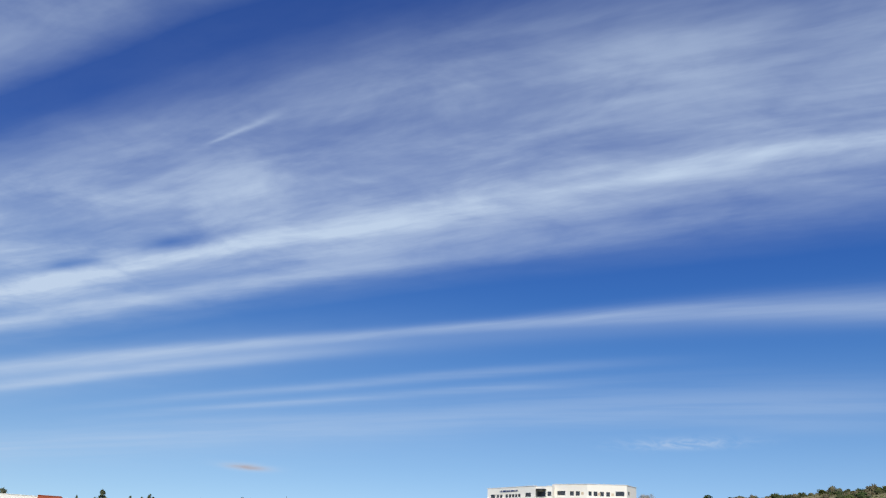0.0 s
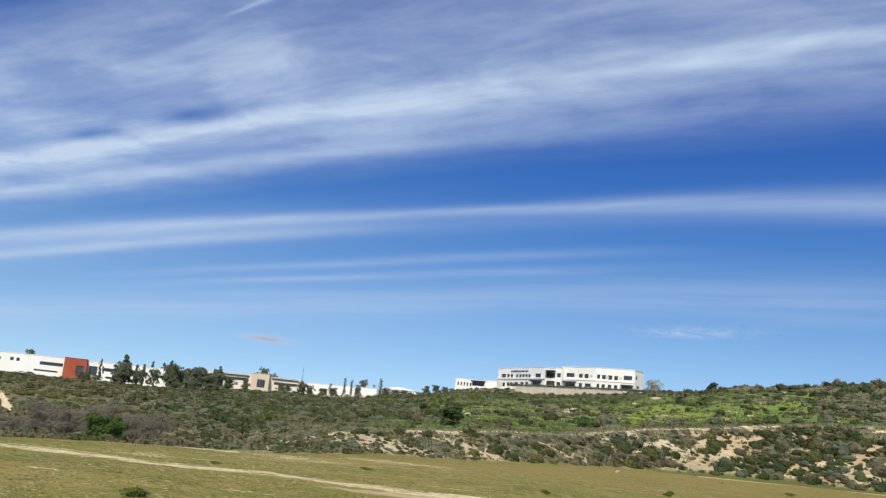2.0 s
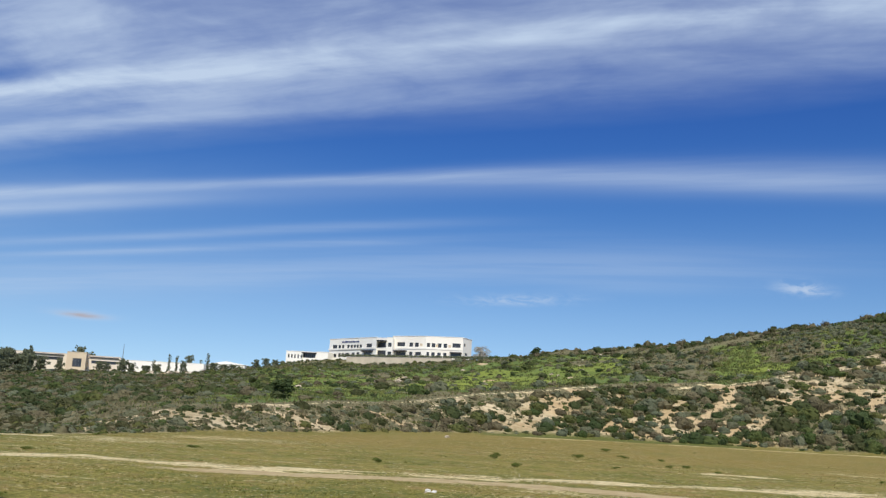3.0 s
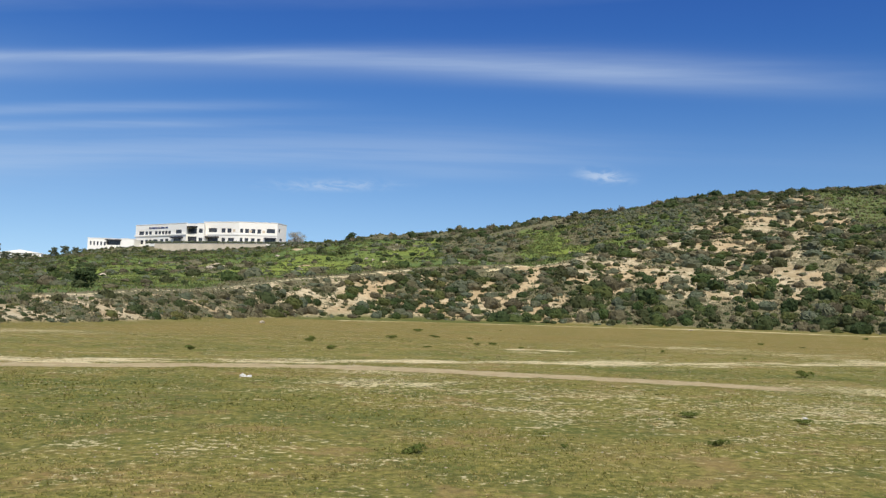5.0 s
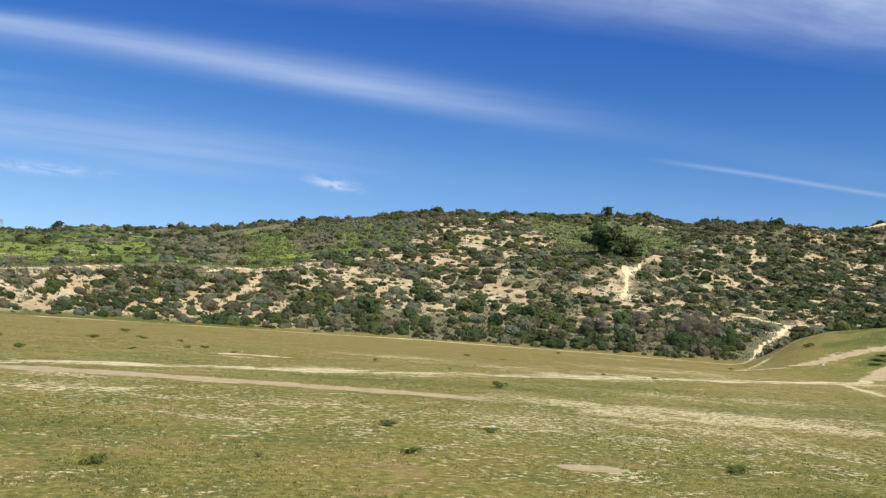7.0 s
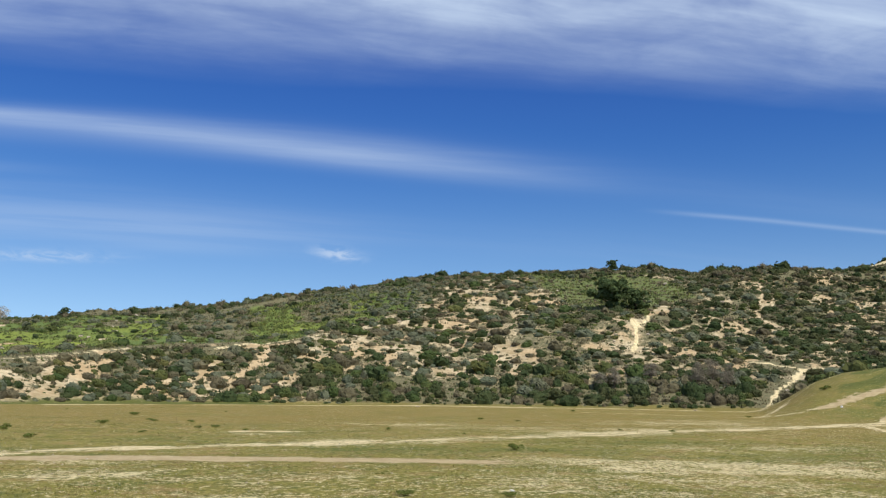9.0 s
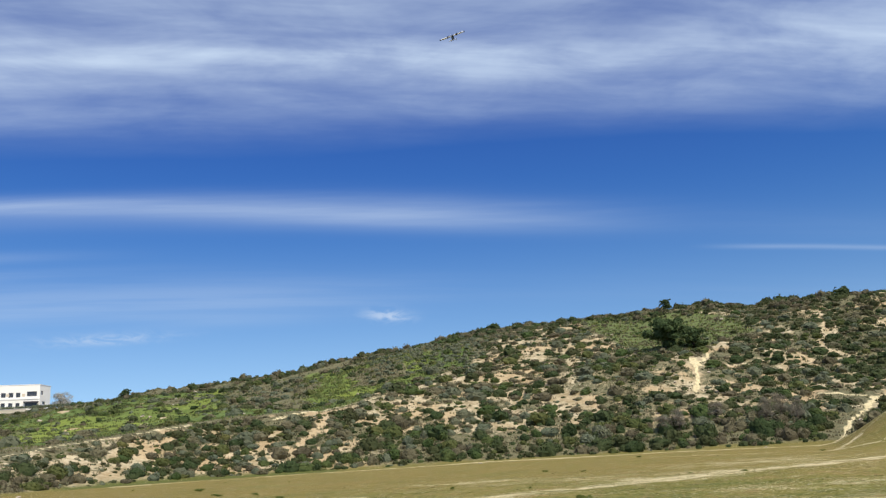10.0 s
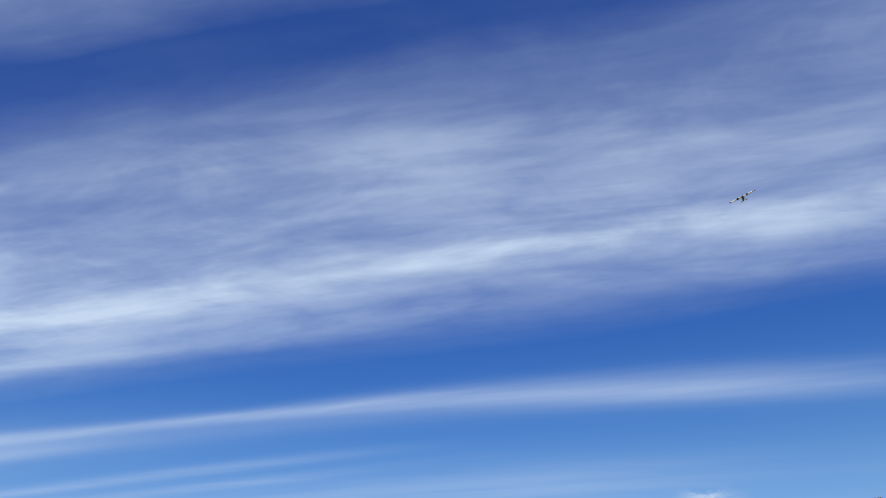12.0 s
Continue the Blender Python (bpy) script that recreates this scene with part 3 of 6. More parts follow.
def land_masks(x, y):
    """What covers the ground at places of the plan, each 0..1."""
    a, r = np.degrees(np.arctan2(x, y)), np.hypot(x, y)
    foot, bench, crest = np.interp(a, AZ, FOOT_R), np.interp(a, AZ, BENCH_R), np.interp(a, AZ, CREST_R)
    jag = (fractal(x, y, 6, 3, 3) - 0.5) * 5
    field = 1 - smooth(r - foot + jag * 0.5, -1.0, 1.5)
    on_mound = smooth(a, 32.2, 33.6) * (1 - smooth(r, 104, 112))
    field = np.maximum(field, on_mound)
    field = np.maximum(field, (1 - smooth(a, -42, -38)) * (1 - smooth(r - foot, 6, 9)))
    track = near_line(x, y + 0.9 * (fractal(x, y, 2.5, 72, 3) - 0.5), TRACK_FAR, 1.25) * (0.30 + 0.62 * fractal(0.3 * x, 1.5 * y, 0.9, 71, 3)) * smooth(x, -27, -23)
    earth = near_line(x, y, TRACK_NEAR, 1.0) * (1 - smooth(x, 4.5, 8.5))
    earth = np.maximum(earth, near_line(x, y, [(-26, 15.6), (-14, 18.6), (-8.8, 21.3), (-5.2, 22.9)], 0.8) * smooth(x, -16, -10))
    earth = np.maximum(earth, 1.5 * near_line(x, y, [(4.55, 10.55), (4.9, 10.5)], 0.30))
    side = near_line(x, y, TRACK_NEAR, 2.4)
    for line in STRIPS:
        track = np.maximum(track, 1.9 * near_line(x, y, line, 0.6))
    track = np.maximum(track, 1.0 * near_line(x, y, TRACK_EDGE, 1.2))
    track = np.maximum(track, 0.95 * near_line(x, y, TRACK_LOOP[:4], 0.5))
    track = np.maximum(track, 0.5 * near_line(x, y, TRACK_LOOP[3:12], 1.0))
    earth = np.maximum(earth, near_line(x, y, TRACK_LOOP[3:12], 0.95))
    earth = np.maximum(earth, near_line(x, y, TRACK_LOOP[5:9], 1.6))
    track = np.maximum(track, 0.75 * near_line(x, y, TRACK_LOOP[11:], 0.45))
    track = np.maximum(track, 0.7 * near_line(x, y, TRACK_MOUND, 0.35))
    track = np.maximum(track, 0.7 * near_line(x, y, TRACK_SIDE, 0.4))
    worn = 0.0 * x
    for px, py, s in WORN:
        worn = np.maximum(worn, np.exp(-((x - px) ** 2 + (1.6 * (y - py)) ** 2) / (s * s)))
    worn = np.maximum(worn, side * np.maximum(smooth(fractal(x, y, 3.5, 73, 3), 0.42, 0.58), 1.1 * smooth(x, 4, 9)))
    worn = np.maximum(worn, 1.2 * smooth(x, -3, 4) * near_line(x, y, TRACK_FAR, 2.4) * smooth(fractal(x, y, 4, 74, 3), 0.36, 0.58))
    worn = worn * (0.5 + 0.75 * smooth(fractal(x, y, 1.7, 76, 3), 0.40, 0.60))
    lush = 0.15 + 0.0 * x
    for px, py, s in LUSH:
        lush = np.maximum(lush, 0.85 * np.exp(-((x - px) ** 2 + (1.6 * (y - py)) ** 2) / (s * s)))
    # greener grass over the mound, its shaded side painted in as deeper green
    rise = smooth(a, 32, 38) * smooth(r, 58, 78)
    lush = np.maximum(lush, rise * (0.55 + 0.45 * smooth(fractal(x, y, 5, 75, 3), 0.36, 0.60)))
    # darker green patch inside the loop: shade painted on the mound
    lush = np.maximum(lush, 1.2 * near_line(x, y, [(47.5, 58.0), (50.5, 59.4)], 1.4))
    lush = np.maximum(lush, 1.1 * smooth(foot - r, 7, 3) * smooth(a, -17, -13) * (1 - smooth(a, 1, 4)))
    lush = np.maximum(lush, 0.6 * smooth(foot - r, 8, 2))
    # benches and paths on the slopes
    cut = 0.85 * (1 - smooth(np.abs(r - bench - 0.2), 0.15, 0.80)) * smooth(a, -33.5, -30) * (1 - smooth(a, -7.5, -6.0))
    for line, half in ((PATH_Y, 0.5), (PATH_Y[:2], 1.0), (PATH_ARM, 0.5), (PATH_HILL, 0.40), (PATH_HILL[2:], 0.6), (PATH_BENCH, 0.5), (PATH_RIM, 0.5)):
        cut = np.maximum(cut, near_line(x, y, line, half))
    cut = np.maximum(cut, near_line(x, y, [spot(-54.65, 198), spot(-54.2, 155), spot(-53.7, 112)], 0.9))
    cut = np.maximum(cut, (1 - smooth(np.abs(r - crest + 2.0), 1.2, 2.4)) * smooth(a, 35.2, 35.8))
    track = np.maximum(track, 0.85 * cut)
    # left edge of the sandy spur: beyond the bench it climbs away to the crest
    spur = np.maximum(1 - smooth(r - bench, 0.5, 2.5), smooth(a - np.interp(r, [134, 150, 165, 178, 195, 215], [3.5, 6.0, 8.5, 10.9, 12.5, 13.5]) + 0.2 * jag, -0.5, 0.5))
    spur = spur * smooth(a, -43.5, -40) * (1 - smooth(r - crest, -8, -3))
    patchy = 0.55 * fractal(x, y, 5.5, 51, 3) + 0.45 * fractal(x, y, 2.2, 52, 3)
    open_soil = smooth(a, 5, 8) * (1 - smooth(a, 24, 28))
    bare = spur * (0.34 - 0.08 * smooth(a, 25, 29) + 0.10 * open_soil + 0.50 * smooth(patchy, 0.40, 0.58))
    bare = np.maximum(bare, 0.16 + 0.0 * x)
    bare = bare * (1 - 0.55 * smooth(foot + 16 - r, 0, 8) * smooth(a, 2, 7))
    glade = smooth(a - np.interp(r, [165, 178, 196, 207], [21.8, 20.4, 18.3, 17.6]), -0.3, 0.5) * (1 - smooth(a - np.interp(r, [163, 172, 182, 195, 206], [24.5, 26.5, 29.0, 28.0, 26.0]), -0.5, 0.8))
    glade = glade * smooth(r, 160, 168) * (1 - smooth(r - crest, -6, -2))
    bare = bare * (1 - 0.85 * glade)
    scar = 0.0 * x
    for pa, pr, w, d in BARE:
        e = ((a - pa) * math.pi / 180 * pr / (0.65 * w)) ** 2 + ((r - pr) / (0.65 * d)) ** 2
        scar = np.maximum(scar, 1.15 * np.exp(-e * (0.35 + 1.3 * fractal(x, y, 1.8, 91, 3))))
    for line, half in SLIDES:
        scar = np.maximum(scar, 1.05 * near_line(x + 0.22 * jag, y, line, half))
    bare = np.maximum(bare, scar)
    green = (1 - spur) * smooth(a, -37, -28) * (1 - smooth(a, 9.5, 12)) * smooth(r - bench, 1, 4) * (1 - smooth(r - crest, -30, -12))
    thicket = smooth(a, -6.5, -4.5) * (1 - smooth(a, -0.6, 1.0)) * smooth(r, 142, 150)
    green = green * smooth(fractal(x, y, 18, 61, 3), 0.20, 0.38) * (1 - 0.65 * thicket)
    green = np.maximum(green, 0.58 * glade)
    green = np.maximum(green, 0.6 * (1 - smooth(a, -40, -36)) * smooth(fractal(x, y, 22, 62, 3), 0.5, 0.62) * smooth(r - foot, 50, 95))
    green = green * (1 - smooth(bare, 0.6, 0.9))
    mustard = np.maximum(smooth(fractal(x, y, 14, 64, 3), 0.50, 0.64), 0.42 * smooth(a, -32, -28)) * (1 - smooth(r, 225, 275)) * smooth(r - bench, 9, 16)
    bright = np.exp(-((a + 14.5) / 5.0) ** 2) * (1 - smooth(r, 200, 235)) + np.exp(-((a + 4.9) / 0.9) ** 2) * smooth(r, 150, 165) + np.exp(-((a - 2.6) / 2.4) ** 2) * (1 - smooth(r, 160, 180))
    mustard = np.clip(0.65 * mustard + 0.75 * bright * smooth(fractal(x, y, 9, 66, 3), 0.36, 0.52), 0, 1) * (1 - smooth(a, 7, 9)) * smooth(a, -38, -33)
    dry = smooth(r, 26, 55) * (1 - 0.7 * rise)
    return dict(earth=earth, dry=dry, field=field, track=np.clip(track, 0, 1), worn=worn, lush=np.clip(lush, 0, 1), bare=np.clip(bare, 0, 1), green=np.clip(green, 0, 1), mustard=mustard, scar=scar)


def mesh_from_arrays(name, verts, faces, loops_each):
    """A mesh from an array of corners and one of faces that all have as many corners."""
    me = bpy.data.meshes.new(name)
    me.vertices.add(len(verts))
    me.vertices.foreach_set("co", np.ascontiguousarray(verts, dtype=np.float32).ravel())
    me.loops.add(faces.size)
    me.loops.foreach_set("vertex_index", np.ascontiguousarray(faces, dtype=np.int32).ravel())
    me.polygons.add(len(faces))
    me.polygons.foreach_set("loop_start", np.arange(0, faces.size, loops_each, dtype=np.int32))
    me.update(calc_edges=True)
    return me


def set_values(me, name, values):
    layer = me.attributes.new(name, "FLOAT", "POINT")
    layer.data.foreach_set("value", np.ascontiguousarray(values, dtype=np.float32))


def build_ground():
    a, r = np.meshgrid(np.radians(AZ), RAD[1:], indexing="ij")
    x, y = r * np.sin(a), r * np.cos(a)
    z = LAND[:, 1:]
    n, m = x.shape
    verts = np.concatenate([np.stack([x, y, z], -1).reshape(-1, 3), [[0, 0, 0]]])
    i, j = np.meshgrid(np.arange(n), np.arange(m - 1), indexing="ij")
    i2 = (i + 1) % n
    quads = np.stack([i * m + j, i * m + j + 1, i2 * m + j + 1, i2 * m + j], -1).reshape(-1, 4)
    quads = quads[:, ::-1]
    cap = np.array([[n * m, ((k + 1) % n) * m, k * m] for k in range(n)])
    me = bpy.data.meshes.new("ground")
    me.vertices.add(len(verts))
    me.vertices.foreach_set("co", verts.astype(np.float32).ravel())
    loops = np.concatenate([quads.ravel(), cap.ravel()]).astype(np.int32)
    me.loops.add(len(loops))
    me.loops.foreach_set("vertex_index", loops)
    me.polygons.add(len(quads) + len(cap))
    starts = np.concatenate([np.arange(0, quads.size, 4), quads.size + np.arange(0, cap.size, 3)]).astype(np.int32)
    me.polygons.foreach_set("loop_start", starts)
    me.update(calc_edges=True)
    me.polygons.foreach_set("use_smooth", np.ones(len(me.polygons), dtype=bool))
    covers = land_masks(verts[:, 0], verts[:, 1])
    del covers["scar"]
    for name, values in covers.items():
        set_values(me, name, values)
    me.materials.append(GROUND)
    return tagged(new("ground", me), "worn grassy field rising to sandy scrub-covered hills", "ground", kind="structure")


ground = build_ground()

# ---- buildings on the ridge ----
def part(name, bm, mat, parent=None, label=""):
    """Links a bmesh as one mesh object, under parent if there is one."""
    me = bpy.data.meshes.new(name)
    bm.to_mesh(me)
    bm.free()
    me.materials.append(mat)
    ob = new(name, me)
    ob.parent = parent
    if label:
        tagged(ob, label)
    return ob


def box(bm, x0, x1, y0, y1, z0, z1, m=None):
    vs = [bm.verts.new((x, y, z)) for z in (z0, z1) for x, y in ((x0, y0), (x1, y0), (x1, y1), (x0, y1))]
    for f in ((3, 2, 1, 0), (4, 5, 6, 7), (0, 1, 5, 4), (1, 2, 6, 5), (2, 3, 7, 6), (3, 0, 4, 7)):
        bm.faces.new([vs[k] for k in f])
    if m is not None:
        for v in vs:
            v.co = m @ v.co
    return vs


def boxed(*dims, m=None, bevel=0.0):
    bm = bmesh.new()
    box(bm, *dims, m=m)
    if bevel:
        bmesh.ops.bevel(bm, geom=bm.edges[:], offset=bevel, segments=2, affect="EDGES")
    return bm


class Front:
    """One straight stretch of facade between two bearings; openings are told by bearing and height angle."""

    def __init__(self, a0, r0, a1, r1):
        self.p0, self.p1 = Vector((*spot(a0, r0), 0)), Vector((*spot(a1, r1), 0))
        self.way = (self.p1 - self.p0).normalized()
        self.length = (self.p1 - self.p0).length
        self.out = Vector((self.way.y, -self.way.x, 0))

    def along(self, az):
        """Metres along the front, and distance, at a bearing."""
        d = Vector((math.sin(radians(az)), math.cos(radians(az)), 0))
        n = self.out
        k = self.p0.dot(n) / d.dot(n)
        return (d * k - self.p0).dot(self.way), k

    def opening(self, a0, a1, top, bottom):
        s0, r0 = self.along(a0)
        s1, r1 = self.along(a1)
        r = (r0 + r1) / 2
        return (s0, s1, 1.6 + r * math.tan(radians(bottom)), 1.6 + r * math.tan(radians(top)))

    def frame_matrix(self):
        m = Matrix.Identity(4)
        m.col[0][:3], m.col[1][:3], m.col[2][:3], m.col[3][:3] = self.way, -self.out, (0, 0, 1), self.p0
        return m


def front_wall(bm, front, z0, z1, holes, reveal=0.35):
    """A wall face with real openings and their reveals."""
    m = front.frame_matrix()
    ss = sorted({0.0, front.length, *[h[k] for h in holes for k in (0, 1)]})
    zz = sorted({z0, z1, *[h[k] for h in holes for k in (2, 3)]})
    pts = {}

    def p(s, y, z):
        key = (round(s, 4), round(y, 4), round(z, 4))
        if key not in pts:
            pts[key] = bm.verts.new(m @ Vector((s, y, z)))
        return pts[key]

    for sa, sb in zip(ss[:-1], ss[1:]):
        for za, zb in zip(zz[:-1], zz[1:]):
            c, d = (sa + sb) / 2, (za + zb) / 2
            if not any(h[0] < c < h[1] and h[2] < d < h[3] for h in holes):
                bm.faces.new([p(sa, 0, za), p(sb, 0, za), p(sb, 0, zb), p(sa, 0, zb)])
    for s0, s1, h0, h1 in holes:
        for q in (((s0, h0), (s1, h0)), ((s1, h0), (s1, h1)), ((s1, h1), (s0, h1)), ((s0, h1), (s0, h0))):
            (sa, za), (sb, zb) = q
            bm.faces.new([bm.verts.new(m @ Vector(v)) for v in ((sa, 0, za), (sa, reveal, za), (sb, reveal, zb), (sb, 0, zb))])


def window(parent, front, hole, bars=1, reveal=0.35):
    s0, s1, z0, z1 = hole
    m = front.frame_matrix()
    bm, w = bmesh.new(), 0.09
    y0, y1 = reveal - 0.14, reveal + 0.02
    for d in ((s0, s1, z0, z0 + w), (s0, s1, z1 - w, z1), (s0, s0 + w, z0 + w, z1 - w), (s1 - w, s1, z0 + w, z1 - w)):
        box(bm, d[0], d[1], y0, y1, d[2], d[3], m)
    for k in range(bars):
        c = s0 + (s1 - s0) * (k + 1) / (bars + 1)
        box(bm, c - 0.04, c + 0.04, y0, y1, z0 + w, z1 - w, m)
    fr = part("window", bm, METAL, parent)
    part("pane", boxed(s0 + 0.02, s1 - 0.02, reveal - 0.03, reveal, z0 + 0.02, z1 - 0.02, m=m), GLASS, fr)
    return fr


def building(name, label, fronts, depth, z0, z1, wall_mat, windows, roof_mat=None, cap=0.35):
    """fronts seen in turn from one side; windows[k]: (opening, bars) of the k-th. Sides, back, roof slab and parapet close it."""
    base = fronts[0].p0.copy()
    base.z = z0
    thing = tagged(new(name), label, "building")
    bm = bmesh.new()
    for fr, wins in zip(fronts, windows):
        front_wall(bm, fr, z0, z1, [w[0] for w in wins])
    for a, b in zip(fronts[:-1], fronts[1:]):
        if (a.p1 - b.p0).length > 0.05:
            front_wall(bm, _between(a.p1, b.p0), z0, z1, [])
    first, last = fronts[0], fronts[-1]
    back0, back1 = first.p0 - first.out * depth, last.p1 - last.out * depth
    for p, q in ((last.p1, back1), (back1, back0), (back0, first.p0)):
        front_wall(bm, _between(p, q), z0, z1, [])
    part("wall", bm, wall_mat, thing)
    ring = [p for fr in fronts for p in (fr.p0, fr.p1)] + [back1, back0]
    bm = bmesh.new()
    low = [bm.verts.new((p.x, p.y, z1 - 0.9)) for p in ring]
    high = [bm.verts.new((p.x, p.y, z1 - 0.6)) for p in ring]
    bmesh.ops.triangle_fill(bm, use_beauty=True, edges=[bm.edges.new((high[k], high[(k + 1) % len(ring)])) for k in range(len(ring))])
    bmesh.ops.triangle_fill(bm, use_beauty=True, edges=[bm.edges.new((low[k], low[(k + 1) % len(ring)])) for k in range(len(ring))])
    part("roof", bm, roof_mat or ROOFING, thing)
    for fr in fronts:
        part("coping", boxed(-0.12, fr.length + 0.12, -0.12, cap, z1 - 0.003, z1 + 0.18, m=fr.frame_matrix()), wall_mat, thing)
    for fr, wins in zip(fronts, windows):
        for hole, bars in wins:
            window(thing, fr, hole, bars)
    return thing


def _between(p, q):
    fr = Front(0, 1, 1, 1)
    fr.p0, fr.p1 = p.copy(), q.copy()
    fr.p0.z = fr.p1.z = 0
    fr.way = (fr.p1 - fr.p0).normalized()
    fr.length = (fr.p1 - fr.p0).length
    fr.out = Vector((fr.way.y, -fr.way.x, 0))
    return fr


# two-storey office with a stepped front
wing_l, bay, pier = Front(-24.45, 424, -21.42, 395), Front(-21.42, 398.5, -20.74, 396), Front(-20.74, 393.5, -20.38, 392.5)
wing_m, wing_r, end = Front(-20.38, 396, -18.2, 386.5), Front(-18.2, 386.5, -15.77, 384), Front(-15.77, 384.5, -15.20, 394)
wl = [(wing_l.opening(-24.25, -23.96, 4.19, 3.94), 1)]
for k, a in enumerate((-23.89, -23.67, -23.33, -23.12, -22.92, -22.73, -22.54)):
    wl.append((wing_l.opening(a, a + 0.165, 4.32 + (a + 22.5) * 0.085, 4.07 + (a + 22.5) * 0.085), 0))
wl.append((wing_l.opening(-22.08, -21.72, 4.42, 4.17), 2))
for a, w in ((-24.40, 0.42), (-23.87, 0.17), (-23.65, 0.14), (-23.42, 0.27), (-23.0, 0.2), (-22.7, 0.2)):
    wl.append((wing_l.opening(a, a + w, 3.68 + (a + 23.9) * 0.11, 3.44 + (a + 23.9) * 0.11), 0))
wl.append((wing_l.opening(-22.2, -21.75, 3.87, 3.66), 2))
wb = [(bay.opening(-21.34, -20.80, 4.56, 4.22), 3), (bay.opening(-21.34, -20.80, 4.03, 3.70), 3)]
wp = [(pier.opening(-20.68, -20.44, 4.56, 4.29), 1), (pier.opening(-20.68, -20.44, 3.98, 3.74), 1)]
wm = [(wing_m.opening(-20.08, -19.57, 4.63, 4.37), 2), (wing_m.opening(-19.29, -19.04, 4.65, 4.38), 1), (wing_m.opening(-18.93, -18.67, 4.66, 4.39), 1),
      (wing_m.opening(-20.12, -19.5, 4.00, 3.78), 3), (wing_m.opening(-19.27, -19.05, 4.05, 3.79), 1), (wing_m.opening(-18.88, -18.5, 4.06, 3.83), 1)]
wr = []
for a, w in ((-18.13, 0.19), (-17.82, 0.24), (-17.43, 0.25), (-17.04, 0.23)):
    wr += [(wing_r.opening(a, a + w, 4.69, 4.42), 1), (wing_r.opening(a, a + w - 0.02, 4.10, 3.86), 1)]
wr += [(wing_r.opening(-16.46, -15.93, 4.75, 4.48), 3), (wing_r.opening(-16.55, -15.90, 4.10, 3.90), 3)]
we = [(end.opening(-15.70, -15.58, 4.77, 4.54), 0), (end.opening(-15.62, -15.45, 4.15, 3.97), 0)]
office_l = building("office_wing", "white two-storey office wing with blue sign on the ridge", [wing_l, bay, pier], 22, 23.0, 35.2, STUCCO, [wl, wb, wp])
office_r = building("office_wing", "white and cream two-storey office wing above the retaining wall", [wing_m, wing_r, end], 24, 23.0, 36.15, STUCCO_WARM, [wm, wr, we])
for fr, spots_at in ((wing_m, (-18.58,)), (wing_r, (-17.55, -16.72))):
    for a in spots_at:
        s0, s1, z0, z1 = fr.opening(a, a + 0.16, 4.62, 4.46)
        part("cream_panel", boxed(s0, s1, -0.06, -0.003, z0, z1, m=fr.frame_matrix()), STUCCO_TAN, office_r, "inset tan panel")
for fr, owner, a0, a1, top in ((wing_m, office_r, -20.3, -19.42, 4.10), (wing_r, office_r, -16.6, -15.82, 4.17), (wing_l, office_l, -22.25, -21.62, 3.97)):
    s0, s1, z0, z1 = fr.opening(a0, a1, top, top - 0.08)
    bm = boxed(s0, s1, -1.5, -0.01, z0, z1, m=fr.frame_matrix())
    part("canopy", bm, AWNING, owner, "dark entrance canopy")
s0, s1, z0, z1 = bay.opening(-21.40, -20.77, 4.68, 4.60)
part("canopy", boxed(s0, s1, -2.2, -0.01, z0, z1, m=bay.frame_matrix()), AWNING, office_l, "dark flat canopy")
part("string_course", boxed(-0.3, wing_l.length, -0.35, -0.003, 30.0, 30.7, m=wing_l.frame_matrix()), STUCCO, office_l)
part("string_course", boxed(0, wing_m.length, -0.22, -0.003, 30.5, 31.1, m=wing_m.frame_matrix()), STUCCO, office_r, "white string course")
part("string_course", boxed(0, wing_r.length, -0.22, -0.003, 30.5, 31.1, m=wing_r.frame_matrix()), STUCCO, office_r)
s0, s1, z0, z1 = wing_l.opening(-23.66, -22.52, 4.52, 4.41)
random.seed(4)
x = s0
while x < s1 - 0.3:
    w = random.uniform(0.32, 0.6)
    part("sign_bar", boxed(x, x + w, -0.14, -0.02, z0, z1 - random.choice((0, 0.12)), m=wing_l.frame_matrix()), SIGN_BLUE, office_l, "blue sign bar")
    x += w + random.choice((0.14, 0.14, 0.45))

# low annexe beside the office
an_a, an_b, an_c = Front(-27.18, 424, -26.14, 420), Front(-26.14, 421.5, -25.25, 419), Front(-25.25, 417.5, -24.5, 415)
wa = [(an_a.opening(-27.06 + 0.2 * k, -26.96 + 0.2 * k, 3.43, 3.20), 0) for k in range(5)]
wbb = [(an_b.opening(-26.08, -25.32, 3.58, 3.26), 5)]
building("office_annexe", "low white office annexe with dark corner glazing", [an_a, an_b, an_c], 18, 22, 28.35, STUCCO, [wa, wbb, []])
part("canopy", boxed(0, an_b.length, -1.4, -0.01, 27.5, 28.0, m=an_b.frame_matrix()), AWNING, bpy.data.objects["office_annexe"], "dark flat canopy")

# retaining wall below the office
rw = Front(-23.3, 398.5, -16.5, 368)
bm = boxed(0, rw.length, 0, 0.5, 20.0, 25.85, m=rw.frame_matrix())
retaining = tagged(part("retaining_wall", bm, BLOCK), "tan block retaining wall along the ridge", "wall", kind="structure")
part("coping", boxed(-0.1, rw.length + 0.1, -0.1, 0.6, 25.853, 26.0, m=rw.frame_matrix()), CONCRETE, retaining)

